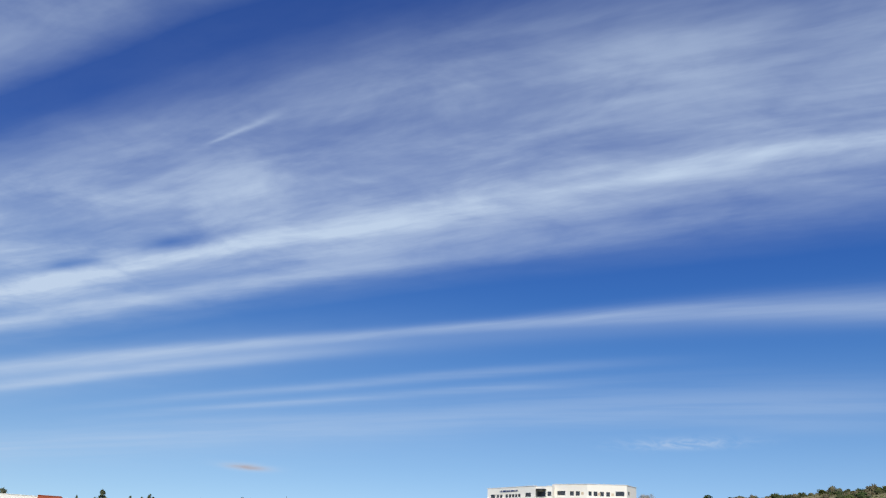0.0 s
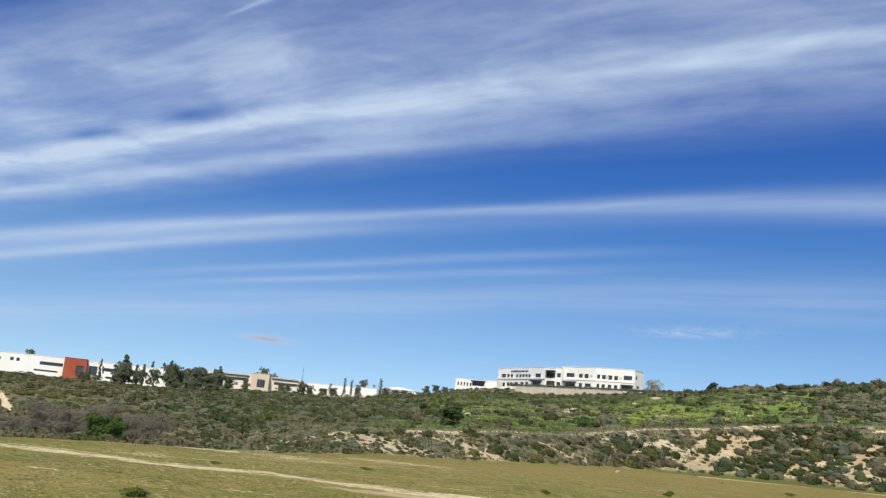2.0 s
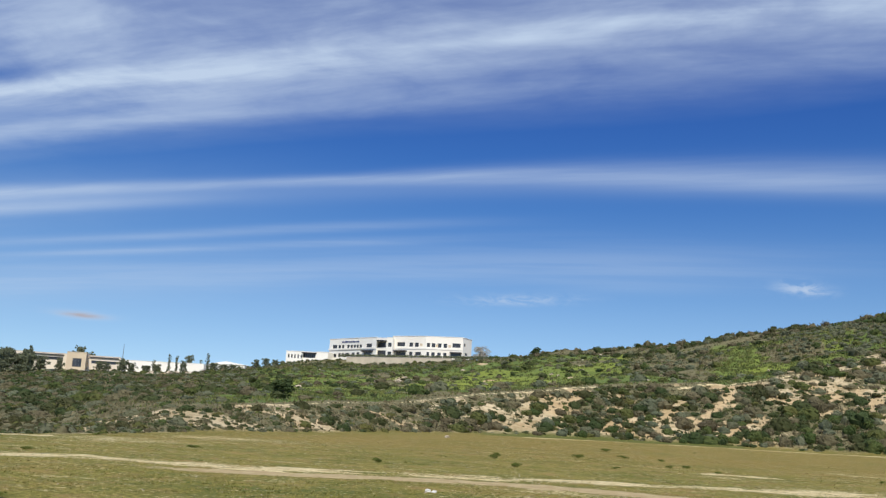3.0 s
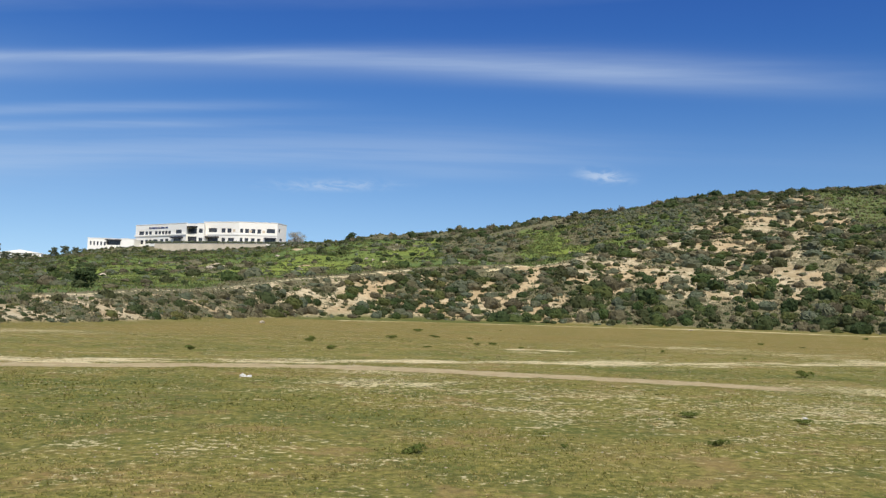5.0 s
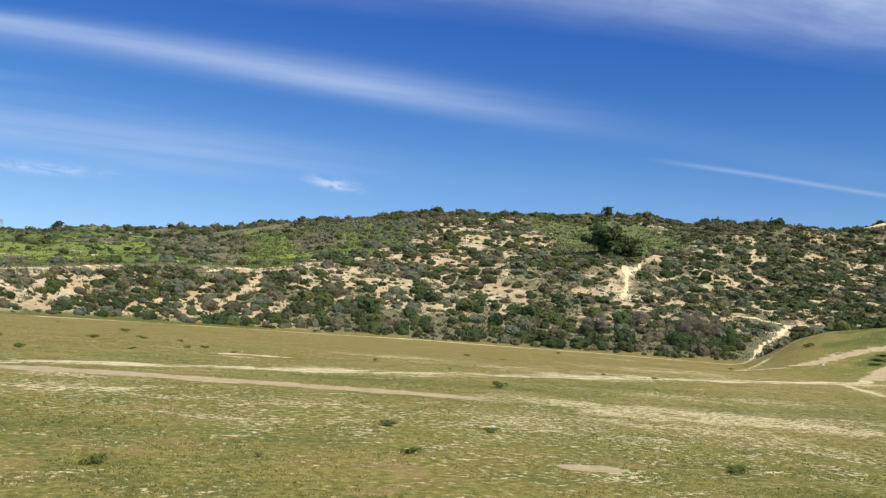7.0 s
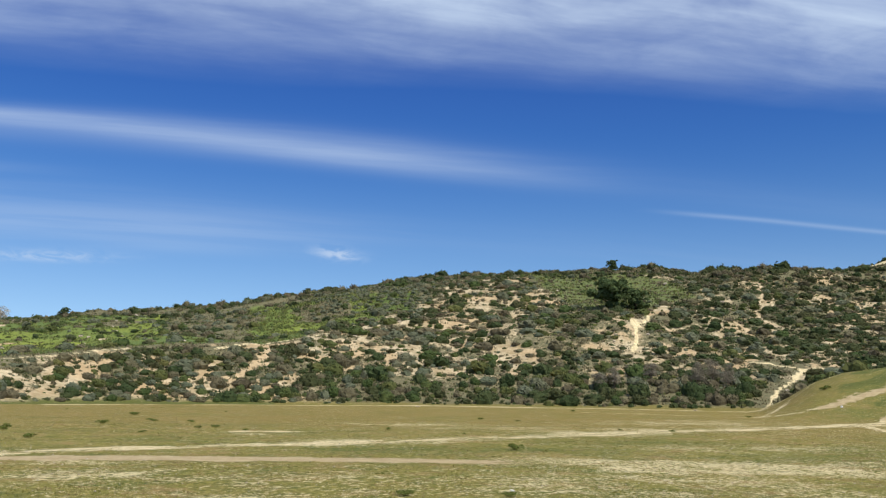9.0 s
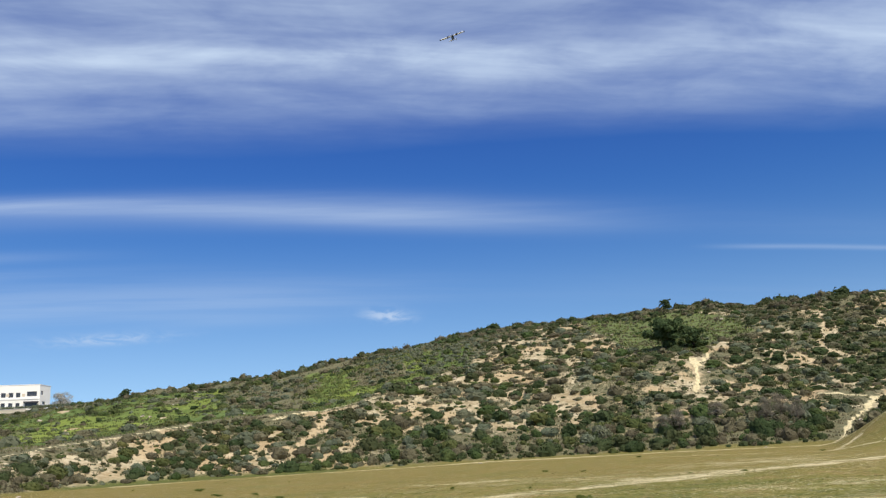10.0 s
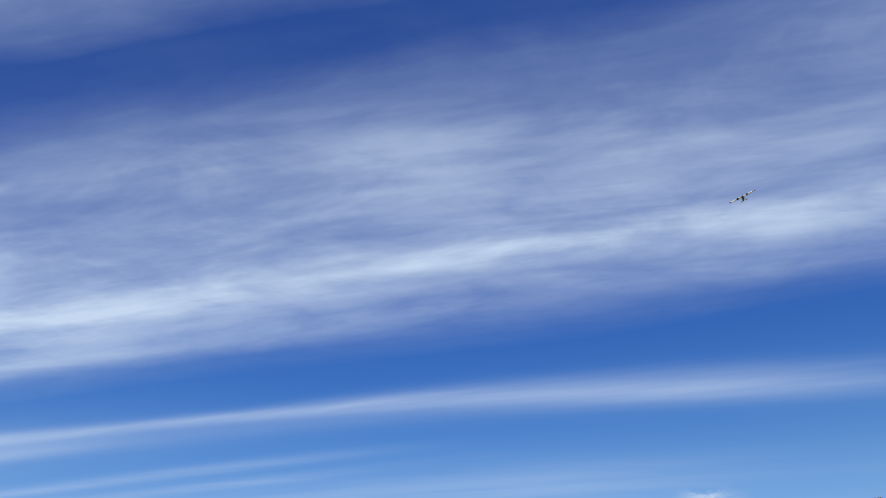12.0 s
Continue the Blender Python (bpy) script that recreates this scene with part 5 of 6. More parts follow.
def ground_cover():
    """Small herbs and dry tufts between the shrubs; past counting."""
    r = np.random.default_rng(15)
    parts = {"green": [], "dry": []}
    for a0, a1, r0, r1, per in ((-40, 8, 64, 370, 0.36), (-66, -36, 44, 385, 0.12), (-1, 52, 105, 225, 1.3), (-38, 0, 48, 125, 1.3)):
        n = int(radians(a1 - a0) * (r1 ** 2 - r0 ** 2) / 2 * per * 1.0)
        a = r.uniform(a0, a1, n)
        d = np.sqrt(r.uniform(r0 ** 2, r1 ** 2, n))
        x, y = d * np.sin(np.radians(a)), d * np.cos(np.radians(a))
        m = land_masks(x, y)
        keep = (m["field"] < 0.4) & (m["track"] < 0.4) & (d < np.interp(a, AZ, CREST_R) + 3) & (r.random(n) > 0.85 * smooth(m["bare"], 0.5, 0.9))
        lively = m["green"] + r.normal(0, 0.3, n) > 0.5
        for kind, sel in (("green", keep & lively), ("dry", keep & ~lively)):
            parts[kind].append(np.stack([x[sel], y[sel], d[sel]], 1))
    for kind, mat, label in (("green", HERB, "low green herbs and mustard covering the slopes"), ("dry", HERB_DRY, "low dry herbs and tufts between the shrubs")):
        p = np.concatenate(parts[kind])
        n = len(p)
        each = 6
        c = np.repeat(np.stack([p[:, 0], p[:, 1], ground_z(p[:, 0], p[:, 1])], 1), each, 0) + r.normal(0, 1, (n * each, 3)) * [0.28, 0.28, 0.0]
        size = r.uniform(0.14, 0.34, (n * each, 1)) * np.repeat(0.28 + p[:, 2:] / 210, each, 0)
        turn = r.uniform(0, 6.28, n * each)
        side = np.stack([np.cos(turn), np.sin(turn), 0 * turn], 1) * size * 0.55
        lean = np.stack([-np.sin(turn), np.cos(turn), 0 * turn], 1) * size * r.uniform(-0.7, 0.7, (n * each, 1))
        verts = np.stack([c - side - [0, 0, 0.05], c + side - [0, 0, 0.05], c + lean + np.array([0, 0, 1.0]) * size], 1)
        tint = np.repeat(np.clip(r.normal(0.25 if kind == "green" else 0.5, 0.3, n), 0, 1), each)
        tagged(new("slope_herbs", leaf_mesh("slope_herbs", verts, mat, tint)), label, "herbs", kind="stuff")


ground_cover()


def tree(name, label, trunk_pts, trunk_radii, limbs, lumps, n, leaf, mat, seed, stretch=1.0, bark=None, tint=0.0, narrow=1.0):
    thing = tagged(new(name), label, "tree")
    bm = bmesh.new()
    limb(bm, trunk_pts, trunk_radii, 8)
    for pts, radii in limbs:
        limb(bm, pts, radii, 5)
    part("trunk", bm, bark or BARK, thing)
    q = leaf_cloud(n, lumps, leaf, seed, stretch, 0, narrow)
    crown = new("crown", leaf_mesh("crown", q, mat, np.full(len(q), tint)))
    crown.parent = thing
    return thing


def round_tree(name, label, seed, n=1000, leaf=0.05, mat=None, squat=1.0, tint=0.0):
    """Unit-high broadleaf tree; scale it to size."""
    r = random.Random(seed)
    lumps, limbs = [(0, 0, 0.62, 0.24), (0, 0, 0.38, 0.26)], []
    for k in range(34):
        a, d, z = r.uniform(0, 6.28), r.uniform(0.12, 0.47), r.uniform(0.14, 0.86)
        d *= 1.12 - 0.9 * abs(z - 0.45)
        lumps.append((d * math.cos(a), d * math.sin(a), z, r.uniform(0.05, 0.13)))
        if k < 6:
            limbs.append(([(0, 0, 0.12 + 0.03 * k), (d * 0.5 * math.cos(a), d * 0.5 * math.sin(a), z * 0.8), (d * math.cos(a), d * math.sin(a), z)], [0.02, 0.013, 0.005]))
    return tree(name, label, [(0, 0, -0.05), (0.01, 0, 0.2), (-0.01, 0.01, 0.45), (0, 0, 0.7)], [0.035, 0.028, 0.02, 0.008], limbs, lumps, n, leaf, mat or LEAF_DARK, seed, tint=tint)


def pine_tree(name, label, seed, n=1100, leaf=0.045, width=0.26):
    """Unit-high uneven conifer: billows of needles with gaps between them."""
    r = random.Random(seed)
    lumps, limbs = [], []
    for k in range(34):
        z = 0.12 + 0.83 * (k / 33) ** 0.95
        reach = width * math.sqrt(max(0.04, 1 - ((z - 0.36) / 0.64) ** 2)) * (0.65 + 0.35 * math.sin(5 * z + seed))
        d = reach * r.uniform(0.15, 1.1)
        a = k * 2.4 + r.uniform(-0.7, 0.7)
        lumps.append((d * math.cos(a), d * math.sin(a), z + r.uniform(-0.02, 0.03), r.uniform(0.022, 0.05) + 0.035 * (1 - z)))
        if k % 2 == 0:
            limbs.append(([(0, 0, z - 0.05), (d * math.cos(a), d * math.sin(a), z)], [0.009, 0.003]))
    return tree(name, label, [(0, 0, -0.05), (0.01, 0, 0.4), (0.005, 0.01, 0.95)], [0.022, 0.015, 0.004], limbs, lumps, n, leaf, LEAF_PINE, seed, stretch=1.2)


def bare_tree(name, label, seed, mat=None):
    """Leafless grey tree: forked branches and a haze of twigs."""
    r = random.Random(seed)
    limbs, lumps = [], []
    for k in range(10):
        a, d, z = r.uniform(0, 6.28), r.uniform(0.12, 0.38), r.uniform(0.5, 0.98)
        tip = (d * math.cos(a), d * math.sin(a), z)
        half = (tip[0] * 0.45, tip[1] * 0.45, z * 0.62)
        limbs.append(([(0, 0, 0.08 + 0.02 * k), half, tip], [0.016, 0.010, 0.003]))
        lumps.append((tip[0] * 0.85, tip[1] * 0.85, z * 0.86, 0.16))
        lumps.append((tip[0] * 0.9, tip[1] * 0.9, z * 0.45, 0.17))
    return tree(name, label, [(0, 0, -0.05), (0.01, 0.01, 0.2), (0, 0.02, 0.5), (0.02, 0, 0.85)], [0.03, 0.024, 0.014, 0.004], limbs, lumps, 2400, 0.040, mat or TWIG_GREY, seed, stretch=2.2, narrow=0.12)


def stand(thing, az, r, height, width, turn=0.0, sink=0.0):
    x, y = spot(az, r)
    return Matrix.LocRotScale((x, y, float(ground_z(x, y)) - sink), Euler((0, 0, turn)), (width, width, height))


# the broad oak on the slope
oak = round_tree("oak_tree", "broad dark green oak on the grassy upper slope", 3, 9000, 0.036, LEAF_OAK)
oak.matrix_basis = stand(oak, 23.3, 168, 6.8, 7.4, 0.6, 0.5)
oak_2 = round_tree("oak_tree", "smaller dark green oak beside the broad one", 5, 4200, 0.044, LEAF_OAK)
oak_2.matrix_basis = stand(oak_2, 25.0, 169, 4.6, 5.2, 1.6, 0.5)
top_tree = round_tree("small_tree", "small round dark tree on the hilltop", 8, 900, 0.06)
top_tree.matrix_basis = stand(top_tree, 23.57, 211, 3.2, 3.4, 0.3, 0.2)
ridge_tree = round_tree("small_tree", "small dark tree on the green ridge", 9, 900, 0.06)
ridge_tree.matrix_basis = stand(ridge_tree, -11.0, 308, 4.0, 4.2, 0.3, 0.3)
bench_tree = round_tree("small_tree", "dark green small tree on the bench", 10, 1600, 0.05)
bench_tree.matrix_basis = stand(bench_tree, -27.1, 84, 2.2, 3.0, 0.3, 0.2)


def mound_bush(name, label, seed, mat, n=5200, leaf=0.036):
    """A dense bush leafy down to the ground, unit high and wide."""
    thing = tagged(new(name), label, "bush")
    r = np.random.default_rng(seed)
    lumps = [(0, 0, 0.42, 0.40)]
    for k in range(16):
        a, d, z = r.uniform(0, 6.28), r.uniform(0.1, 0.34), r.uniform(0.16, 0.80)
        lumps.append((d * math.cos(a), d * math.sin(a), z, r.uniform(0.11, 0.2)))
    q = np.concatenate([leaf_cloud(n, lumps, leaf, seed, unruly=0.45), 0.86 * heart(lumps, 16, 7, seed)])
    foliage = new("foliage", leaf_mesh("foliage", q, mat, np.full(len(q), 0.05)))
    foliage.parent = thing
    bm = bmesh.new()
    for k in range(5):
        limb(bm, [(0, 0, -0.05), (0.12 * math.cos(1.3 * k), 0.12 * math.sin(1.3 * k), 0.2), (0.25 * math.cos(1.3 * k), 0.25 * math.sin(1.3 * k), 0.5)], [0.03, 0.02, 0.01], 5)
    part("stem", bm, BARK, thing)
    return thing


green_bush = mound_bush("round_bush", "dense dark green round bush at the field edge", 12, LEAF_BUSH)
green_bush.matrix_basis = stand(green_bush, -48.4, 56, 2.0, 2.4, 0.3, 0.2)
office_tree = bare_tree("bare_tree", "leafless grey tree beside the office end", 14, TWIG_PALE)
office_tree.matrix_basis = stand(office_tree, -14.6, 372, 8.2, 12.0, 0.3, 0.2)

rounds = [round_tree("street_tree", "dark green broadleaf tree in front of the buildings", 20 + k, 1900, 0.038, LEAF_TREE) for k in range(4)]
pines = [pine_tree("pine_tree", "tall dark pine in front of the buildings", 30 + k, 1700, 0.034, 0.36) for k in range(3)]
slims = [pine_tree("slender_tree", "slender dark tree in front of the white warehouse", 40 + k, 480, 0.036, 0.34) for k in range(2)]
grey_bushes = [bare_tree("twiggy_bush", "large leafless grey bush at the hill foot", 55 + k) for k in range(2)]
bares = [bare_tree("bare_tree", "leafless grey willow in the hollow", 50 + k) for k in range(3)]
ROUND_AT = [(-57.0, 378, 2.3, 8), (-53.2, 436, 2.62, 6), (-49.4, 384, 1.5, 6), (-45.0, 374, 2.85, 9), (-44.2, 376, 2.6, 9), (-43.4, 373, 2.7, 10), (-42.9, 378, 2.5, 9), (-42.3, 375, 2.82, 8), (-41.6, 380, 2.35, 8),
            (-46.1, 374, 2.25, 7), (-39.5, 436, 3.12, 8), (-38.95, 436, 2.85, 8), (-40.55, 392, 2.28, 5), (-38.3, 392, 2.25, 5.5), (-37.9, 390, 2.2, 5), (-37.0, 388, 2.55, 6), (-36.5, 390, 2.3, 6), (-35.6, 388, 2.15, 6),
            (-35.0, 392, 2.3, 5), (-33.4, 390, 2.55, 4), (-33.1, 440, 3.05, 6), (-31.6, 390, 2.6, 6), (-31.0, 392, 2.55, 7), (-30.4, 390, 2.6, 6), (-29.0, 384, 3.0, 5), (-28.4, 384, 3.1, 5), (-27.8, 386, 3.05, 5), (-44.7, 378, 2.4, 7), (-43.8, 362, 1.75, 11), (-42.6, 364, 1.7, 10), (-44.6, 360, 1.6, 8), (-47.7, 355, 0.95, 9), (-46.9, 350, 0.7, 7), (-43.0, 340, 0.75, 7), (-41.0, 352, 1.1, 7), (-53.6, 352, 1.15, 8), (-46.2, 322, 0.3, 6), (-45.0, 250, -0.6, 6), (-46.0, 190, -0.8, 5), (-45.4, 176, -1.0, 5), (-50.25, 386, 1.65, 6), (-49.9, 384, 1.5, 5), (-47.9, 369, 2.55, 8.5), (-47.75, 371, 1.9, 10), (-47.05, 376, 2.1, 6), (-45.2, 376, 2.6, 8), (-43.6, 370, 2.45, 10), (-42.4, 371, 2.5, 9)]
PINE_AT = [(-55.0, 382, 2.33, 6.8), (-47.85, 372, 2.9, 12.8), (-46.75, 380, 2.4, 6.8), (-49.25, 386, 2.5, 4.7), (-45.2, 374, 2.85, 8.1), (-42.2, 384, 2.8, 6.8), (-47.15, 384, 2.4, 5.4), (-45.6, 420, 2.66, 8.1), (-46.3, 424, 2.62, 8.1), (-48.3, 376, 2.1, 8.1)]
SLIM_AT = [(-34.3, 392, 2.95, 5.0), (-33.85, 390, 2.85, 4.5), (-33.55, 392, 2.6, 4.8), (-32.0, 392, 3.15, 5.0), (-32.4, 430, 2.7, 5.6), (-35.2, 392, 2.5, 4.5)]
BARE_AT = [(-55.6, 84, 2.4, 3.4), (-53.6, 80, 1.9, 3.2), (-52.2, 86, 3.4, 4.0), (-50.4, 82, 3.0, 3.8), (-49.2, 88, 3.2, 3.6), (-47.6, 90, 2.6, 3.4), (-56.8, 90, 2.6, 3.4), (-51.4, 92, 2.9, 3.8), (-45.2, 96, 2.6, 3.4), (-48.3, 98, 3.0, 3.8), (-46.9, 74, 2.7, 3.0), (-46.0, 77, 2.9, 3.0)]


BUSH_AT = [(22.6, 113, 2.4, 2.6), (23.6, 114, 2.8, 3.0), (25.9, 118, 2.4, 2.4), (28.7, 116, 3.2, 2.8), (29.6, 117, 3.5, 2.8), (30.5, 116, 3.0, 2.4)]


def plant_row(protos, rows, by_angle):
    for k, (az, r, top, width) in enumerate(rows):
        width *= 0.86 if by_angle else 1.0
        x, y = spot(az, r)
        z = float(ground_z(x, y))
        height = 1.6 + r * math.tan(radians(top)) - z if by_angle else top
        m = stand(None, az, r, height, width, 1.3 * k, 0.1)
        if k < len(protos):
            protos[k].matrix_basis = m
        else:
            copy_thing(protos[k % len(protos)], m @ Matrix.Diagonal((*[1 / c for c in protos[k % len(protos)].scale], 1)))


for protos, rows, by_angle, group in ((rounds, ROUND_AT, True, "trees along the ridge buildings"), (pines, PINE_AT, True, "pines along the ridge buildings"),
                                      (slims, SLIM_AT, True, "slender trees by the warehouse"), (bares, BARE_AT, False, "leafless willows in the hollow"), (grey_bushes, BUSH_AT, False, "grey bushes at the hill foot")):
    for p in protos:
        tagged(p, group=group)
    plant_row(protos, rows, by_angle)


def clipped_hedge(fr, s0, s1, height, label):
    """An uneven low hedge along a front."""
    thing = tagged(new("hedge"), label, "hedge")
    r = np.random.default_rng(61)
    lumps = [(s, r.uniform(-0.5, 0.5), 0.35 * height, height * r.uniform(0.4, 0.7)) for s in np.arange(s0, s1, 0.9)]
    q = leaf_cloud(2600, lumps, 0.34, 62)
    m = np.array(fr.frame_matrix())
    base = np.array([0, 0, 25.75])
    q = q @ m[:3, :3].T + np.array([fr.p0.x, fr.p0.y, 0]) - 1.0 * np.array(fr.out) + base
    foliage = new("foliage", leaf_mesh("foliage", q, LEAF_TREE))
    foliage.parent = thing
    return thing


clipped_hedge(rw, -4, 56, 1.3, "dark low hedge above the retaining wall")
clipped_hedge(rw, 57, 92, 1.1, "thin low hedge before the office ground floor")

# ---- the field's grass, stones and weeds ----
def field_grass():
    """Low tufts, denser close to where one stands; past counting."""
    r = np.random.default_rng(21)
    spots = []
    for r0, r1, per, grow in ((5.5, 12.0, 80, 1.0), (12.0, 24.0, 24, 1.35), (24.0, 55.0, 5.0, 1.4)):
        n = int(radians(112) * (r1 ** 2 - r0 ** 2) / 2 * per)
        a = np.radians(r.uniform(-64, 48, n))
        d = np.sqrt(r.uniform(r0 ** 2, r1 ** 2, n))
        spots.append(np.stack([d * np.sin(a), d * np.cos(a), np.full(n, grow)], 1))
    p = np.concatenate(spots)
    m = land_masks(p[:, 0], p[:, 1])
    patch = fractal(p[:, 0], p[:, 1], 1.1, 81, 3)
    keep = (m["track"] < 0.35) & (m["earth"] < 0.4) & (m["field"] > 0.6) & (patch - 0.24 * m["worn"] + 0.10 * m["lush"] > 0.44)
    p, lush, dry, patch = p[keep], m["lush"][keep], m["dry"][keep], patch[keep]
    each, n = 7, len(p)
    grow = np.repeat(p[:, 2], each)
    n7 = n * each
    h = r.uniform(0.008, 0.026, n7) * (1 + 0.5 * np.repeat(lush, each)) * (0.6 + 0.4 * grow)
    w = r.uniform(0.006, 0.014, n7) * grow
    a = r.uniform(0, 2 * np.pi, n7)
    lean = r.uniform(0.4, 2.0, n7)
    x = np.repeat(p[:, 0], each) + r.normal(0, 0.045, n7) * grow
    y = np.repeat(p[:, 1], each) + r.normal(0, 0.045, n7) * grow
    base = np.stack([x, y, ground_z(x, y) - 0.004], 1)
    side = np.stack([np.cos(a), np.sin(a), 0 * a], 1) * w[:, None]
    tip = base + np.stack([np.sin(a) * lean * h, -np.cos(a) * lean * h, h], 1)
    verts = np.stack([base - side, base + side, tip], 1)
    tint = np.clip(0.55 + 0.35 * dry - 0.6 * lush + r.normal(0, 0.22, n) - 1.2 * (patch - 0.5), 0, 1)
    me = leaf_mesh("field_grass", verts, GRASS, np.repeat(tint, each))
    tagged(new("field_grass", me), "short olive and straw-coloured grass on the field", "grass", kind="stuff")


field_grass()


def clumps(name, label, per, seed, mat, rule, size, each=8):
    """Low tufts with some height of their own, where the rule lets them stand."""
    r = np.random.default_rng(seed)
    spots = []
    for r0, r1, part_of, grow in ((6.0, 13.0, 1.0, 0.8), (13.0, 26.0, 0.5, 1.1), (26.0, 44.0, 0.10, 1.5)):
        n = int(radians(112) * (r1 ** 2 - r0 ** 2) / 2 * per * part_of)
        a = np.radians(r.uniform(-64, 48, n))
        d = np.sqrt(r.uniform(r0 ** 2, r1 ** 2, n))
        spots.append(np.stack([d * np.sin(a), d * np.cos(a), grow * r.uniform(0.6, 1.4, n)], 1))
    p = np.concatenate(spots)
    m = land_masks(p[:, 0], p[:, 1])
    p = p[rule(p, m, r) & (m["field"] > 0.6)]
    n = len(p) * each
    grow = np.repeat(p[:, 2], each) * size
    a = r.uniform(0, 2 * np.pi, n)
    x = np.repeat(p[:, 0], each) + r.normal(0, 1.1, n) * grow
    y = np.repeat(p[:, 1], each) + r.normal(0, 0.6, n) * grow
    h, w = grow * r.uniform(0.2, 0.5, n), grow * r.uniform(0.25, 0.6, n)
    base = np.stack([x, y, ground_z(x, y) - 0.004], 1)
    side = np.stack([np.cos(a), np.sin(a), 0 * a], 1) * w[:, None]
    tip = base + np.stack([np.sin(a) * h * 0.7, -np.cos(a) * h * 0.7, h], 1)
    tint = np.repeat(r.uniform(0, 0.7, len(p)), each)
    tagged(new(name, leaf_mesh(name, np.stack([base - side, base + side, tip], 1), mat, tint)), label, "grass", kind="stuff")


def straw_rule(p, m, r):
    bed = fractal(p[:, 0], p[:, 1], 1.6, 87, 3) + 0.24 * m["worn"] + 0.2 * m["track"] - 0.1 * m["lush"]
    return (bed > 0.60) & (m["earth"] < 0.5)


def green_rule(p, m, r):
    bed = fractal(p[:, 0], p[:, 1], 2.2, 88, 3) + 0.14 * m["lush"] - 0.1 * m["worn"]
    return (bed > 0.60) & (m["earth"] < 0.3) & (m["track"] < 0.3)


clumps("straw_tufts", "pale bleached straw tufts on worn ground", 44, 25, STRAW, straw_rule, 0.030)
def brown_rule(p, m, r):
    bed = fractal(p[:, 0], p[:, 1], 1.3, 89, 3) + 0.05 * smooth(p[:, 0], -2, 6)
    return (bed > 0.57) & (m["earth"] < 0.5) & (m["track"] < 0.4)


clumps("green_tufts", "small green tufts in the short grass", 30, 26, TUFT_GREEN, green_rule, 0.034)
clumps("brown_tufts", "dry reddish-brown tufts in the short grass", 30, 27, TUFT_BROWN, brown_rule, 0.032)


def pebbles():
    r = np.random.default_rng(5)
    n = 2600
    a, d = np.radians(r.uniform(-60, 46, n)), r.uniform(6.0, 30, n) ** 1.0
    x, y = d * np.sin(a), d * np.cos(a)
    m = land_masks(x, y)
    keep = r.random(n) < 0.25 + 0.75 * np.maximum(m["worn"], m["track"])
    x, y, d = x[keep], y[keep], d[keep]
    n = len(x)
    s = r.uniform(0.006, 0.020, n) * (0.6 + d / 30)
    unit = np.array([(1, 0, 0), (0, 1, 0), (-1, 0, 0), (0, -1, 0), (0, 0, 0.7), (0, 0, -0.5)], float)
    tri = np.array([(0, 1, 4), (1, 2, 4), (2, 3, 4), (3, 0, 4), (1, 0, 5), (2, 1, 5), (3, 2, 5), (0, 3, 5)])
    verts = unit[None] * s[:, None, None] * r.uniform(0.6, 1.3, (n, 6, 3)) + np.stack([x, y, ground_z(x, y) + 0.2 * s], 1)[:, None]
    faces = (np.arange(n)[:, None, None] * 6 + tri[None]).reshape(-1, 3)
    me = mesh_from_arrays("pebbles", verts.reshape(-1, 3), faces, 3)
    me.materials.append(ROCK)
    tagged(new("pebbles", me), "pale pebbles and dry clods on the worn ground", "pebbles", kind="stuff")


pebbles()


def weed(seed, n=420):
    """A low leafy weed, unit wide."""
    thing = tagged(new("weed"), "low green leafy weed on the field", "weed", "weeds on the field")
    r = np.random.default_rng(seed)
    lumps = [(r.uniform(-0.3, 0.3), r.uniform(-0.3, 0.3), r.uniform(0.1, 0.35), r.uniform(0.14, 0.26)) for k in range(8)]
    q = leaf_cloud(n, lumps, 0.06, seed, 1.7, 0.45)
    leaves = new("leaves", leaf_mesh("leaves", q, TUFT_GREEN, np.full(len(q), 0.05)))
    leaves.parent = thing
    bm = bmesh.new()
    for k in range(5):
        a = k * 1.3 + seed
        limb(bm, [(0, 0, -0.05), (0.12 * math.cos(a), 0.12 * math.sin(a), 0.15), (0.26 * math.cos(a), 0.26 * math.sin(a), 0.3)], [0.016, 0.012, 0.005], 4)
    part("stem", bm, GRASS, thing)
    return thing


# the three broad ones near (49, 59) are added to darken the loop's inside
WEEDS = [(-1.12, 9.75, 0.42, 0.34), (7.8, 24.5, 0.65, 0.7), (2.7, 14.0, 0.55, 0.35), (2.5, 11.1, 0.35, 0.3), (-6.7, 31.7, 0.7, 0.5), (-8.7, 36.4, 0.7, 0.7),
         (-10.6, 27.9, 0.7, 0.5), (-6.1, 42.6, 0.8, 0.6), (-6.4, 57.1, 1.2, 0.7), (-4.3, 46.5, 0.8, 0.5), (-12.4, 11.8, 1.05, 0.6), (-10.8, 11.5, 0.75, 0.5),
         (-9.2, 39.0, 0.6, 0.5), (-18.1, 28.6, 0.7, 0.4), (-18.9, 21.2, 0.6, 0.4), (-26.0, 33.4, 0.9, 0.5), (0.6, 10.5, 0.13, 0.2), (4.35, 13.8, 0.5, 0.3), (48.6, 67.0, 1.4, 1.3), (49.3, 58.7, 2.4, 0.45), (47.9, 57.9, 1.8, 0.4), (50.3, 59.6, 2.2, 0.45), (6.9, 10.6, 0.6, 0.35)]
weeds = [weed(60 + k) for k in range(3)]
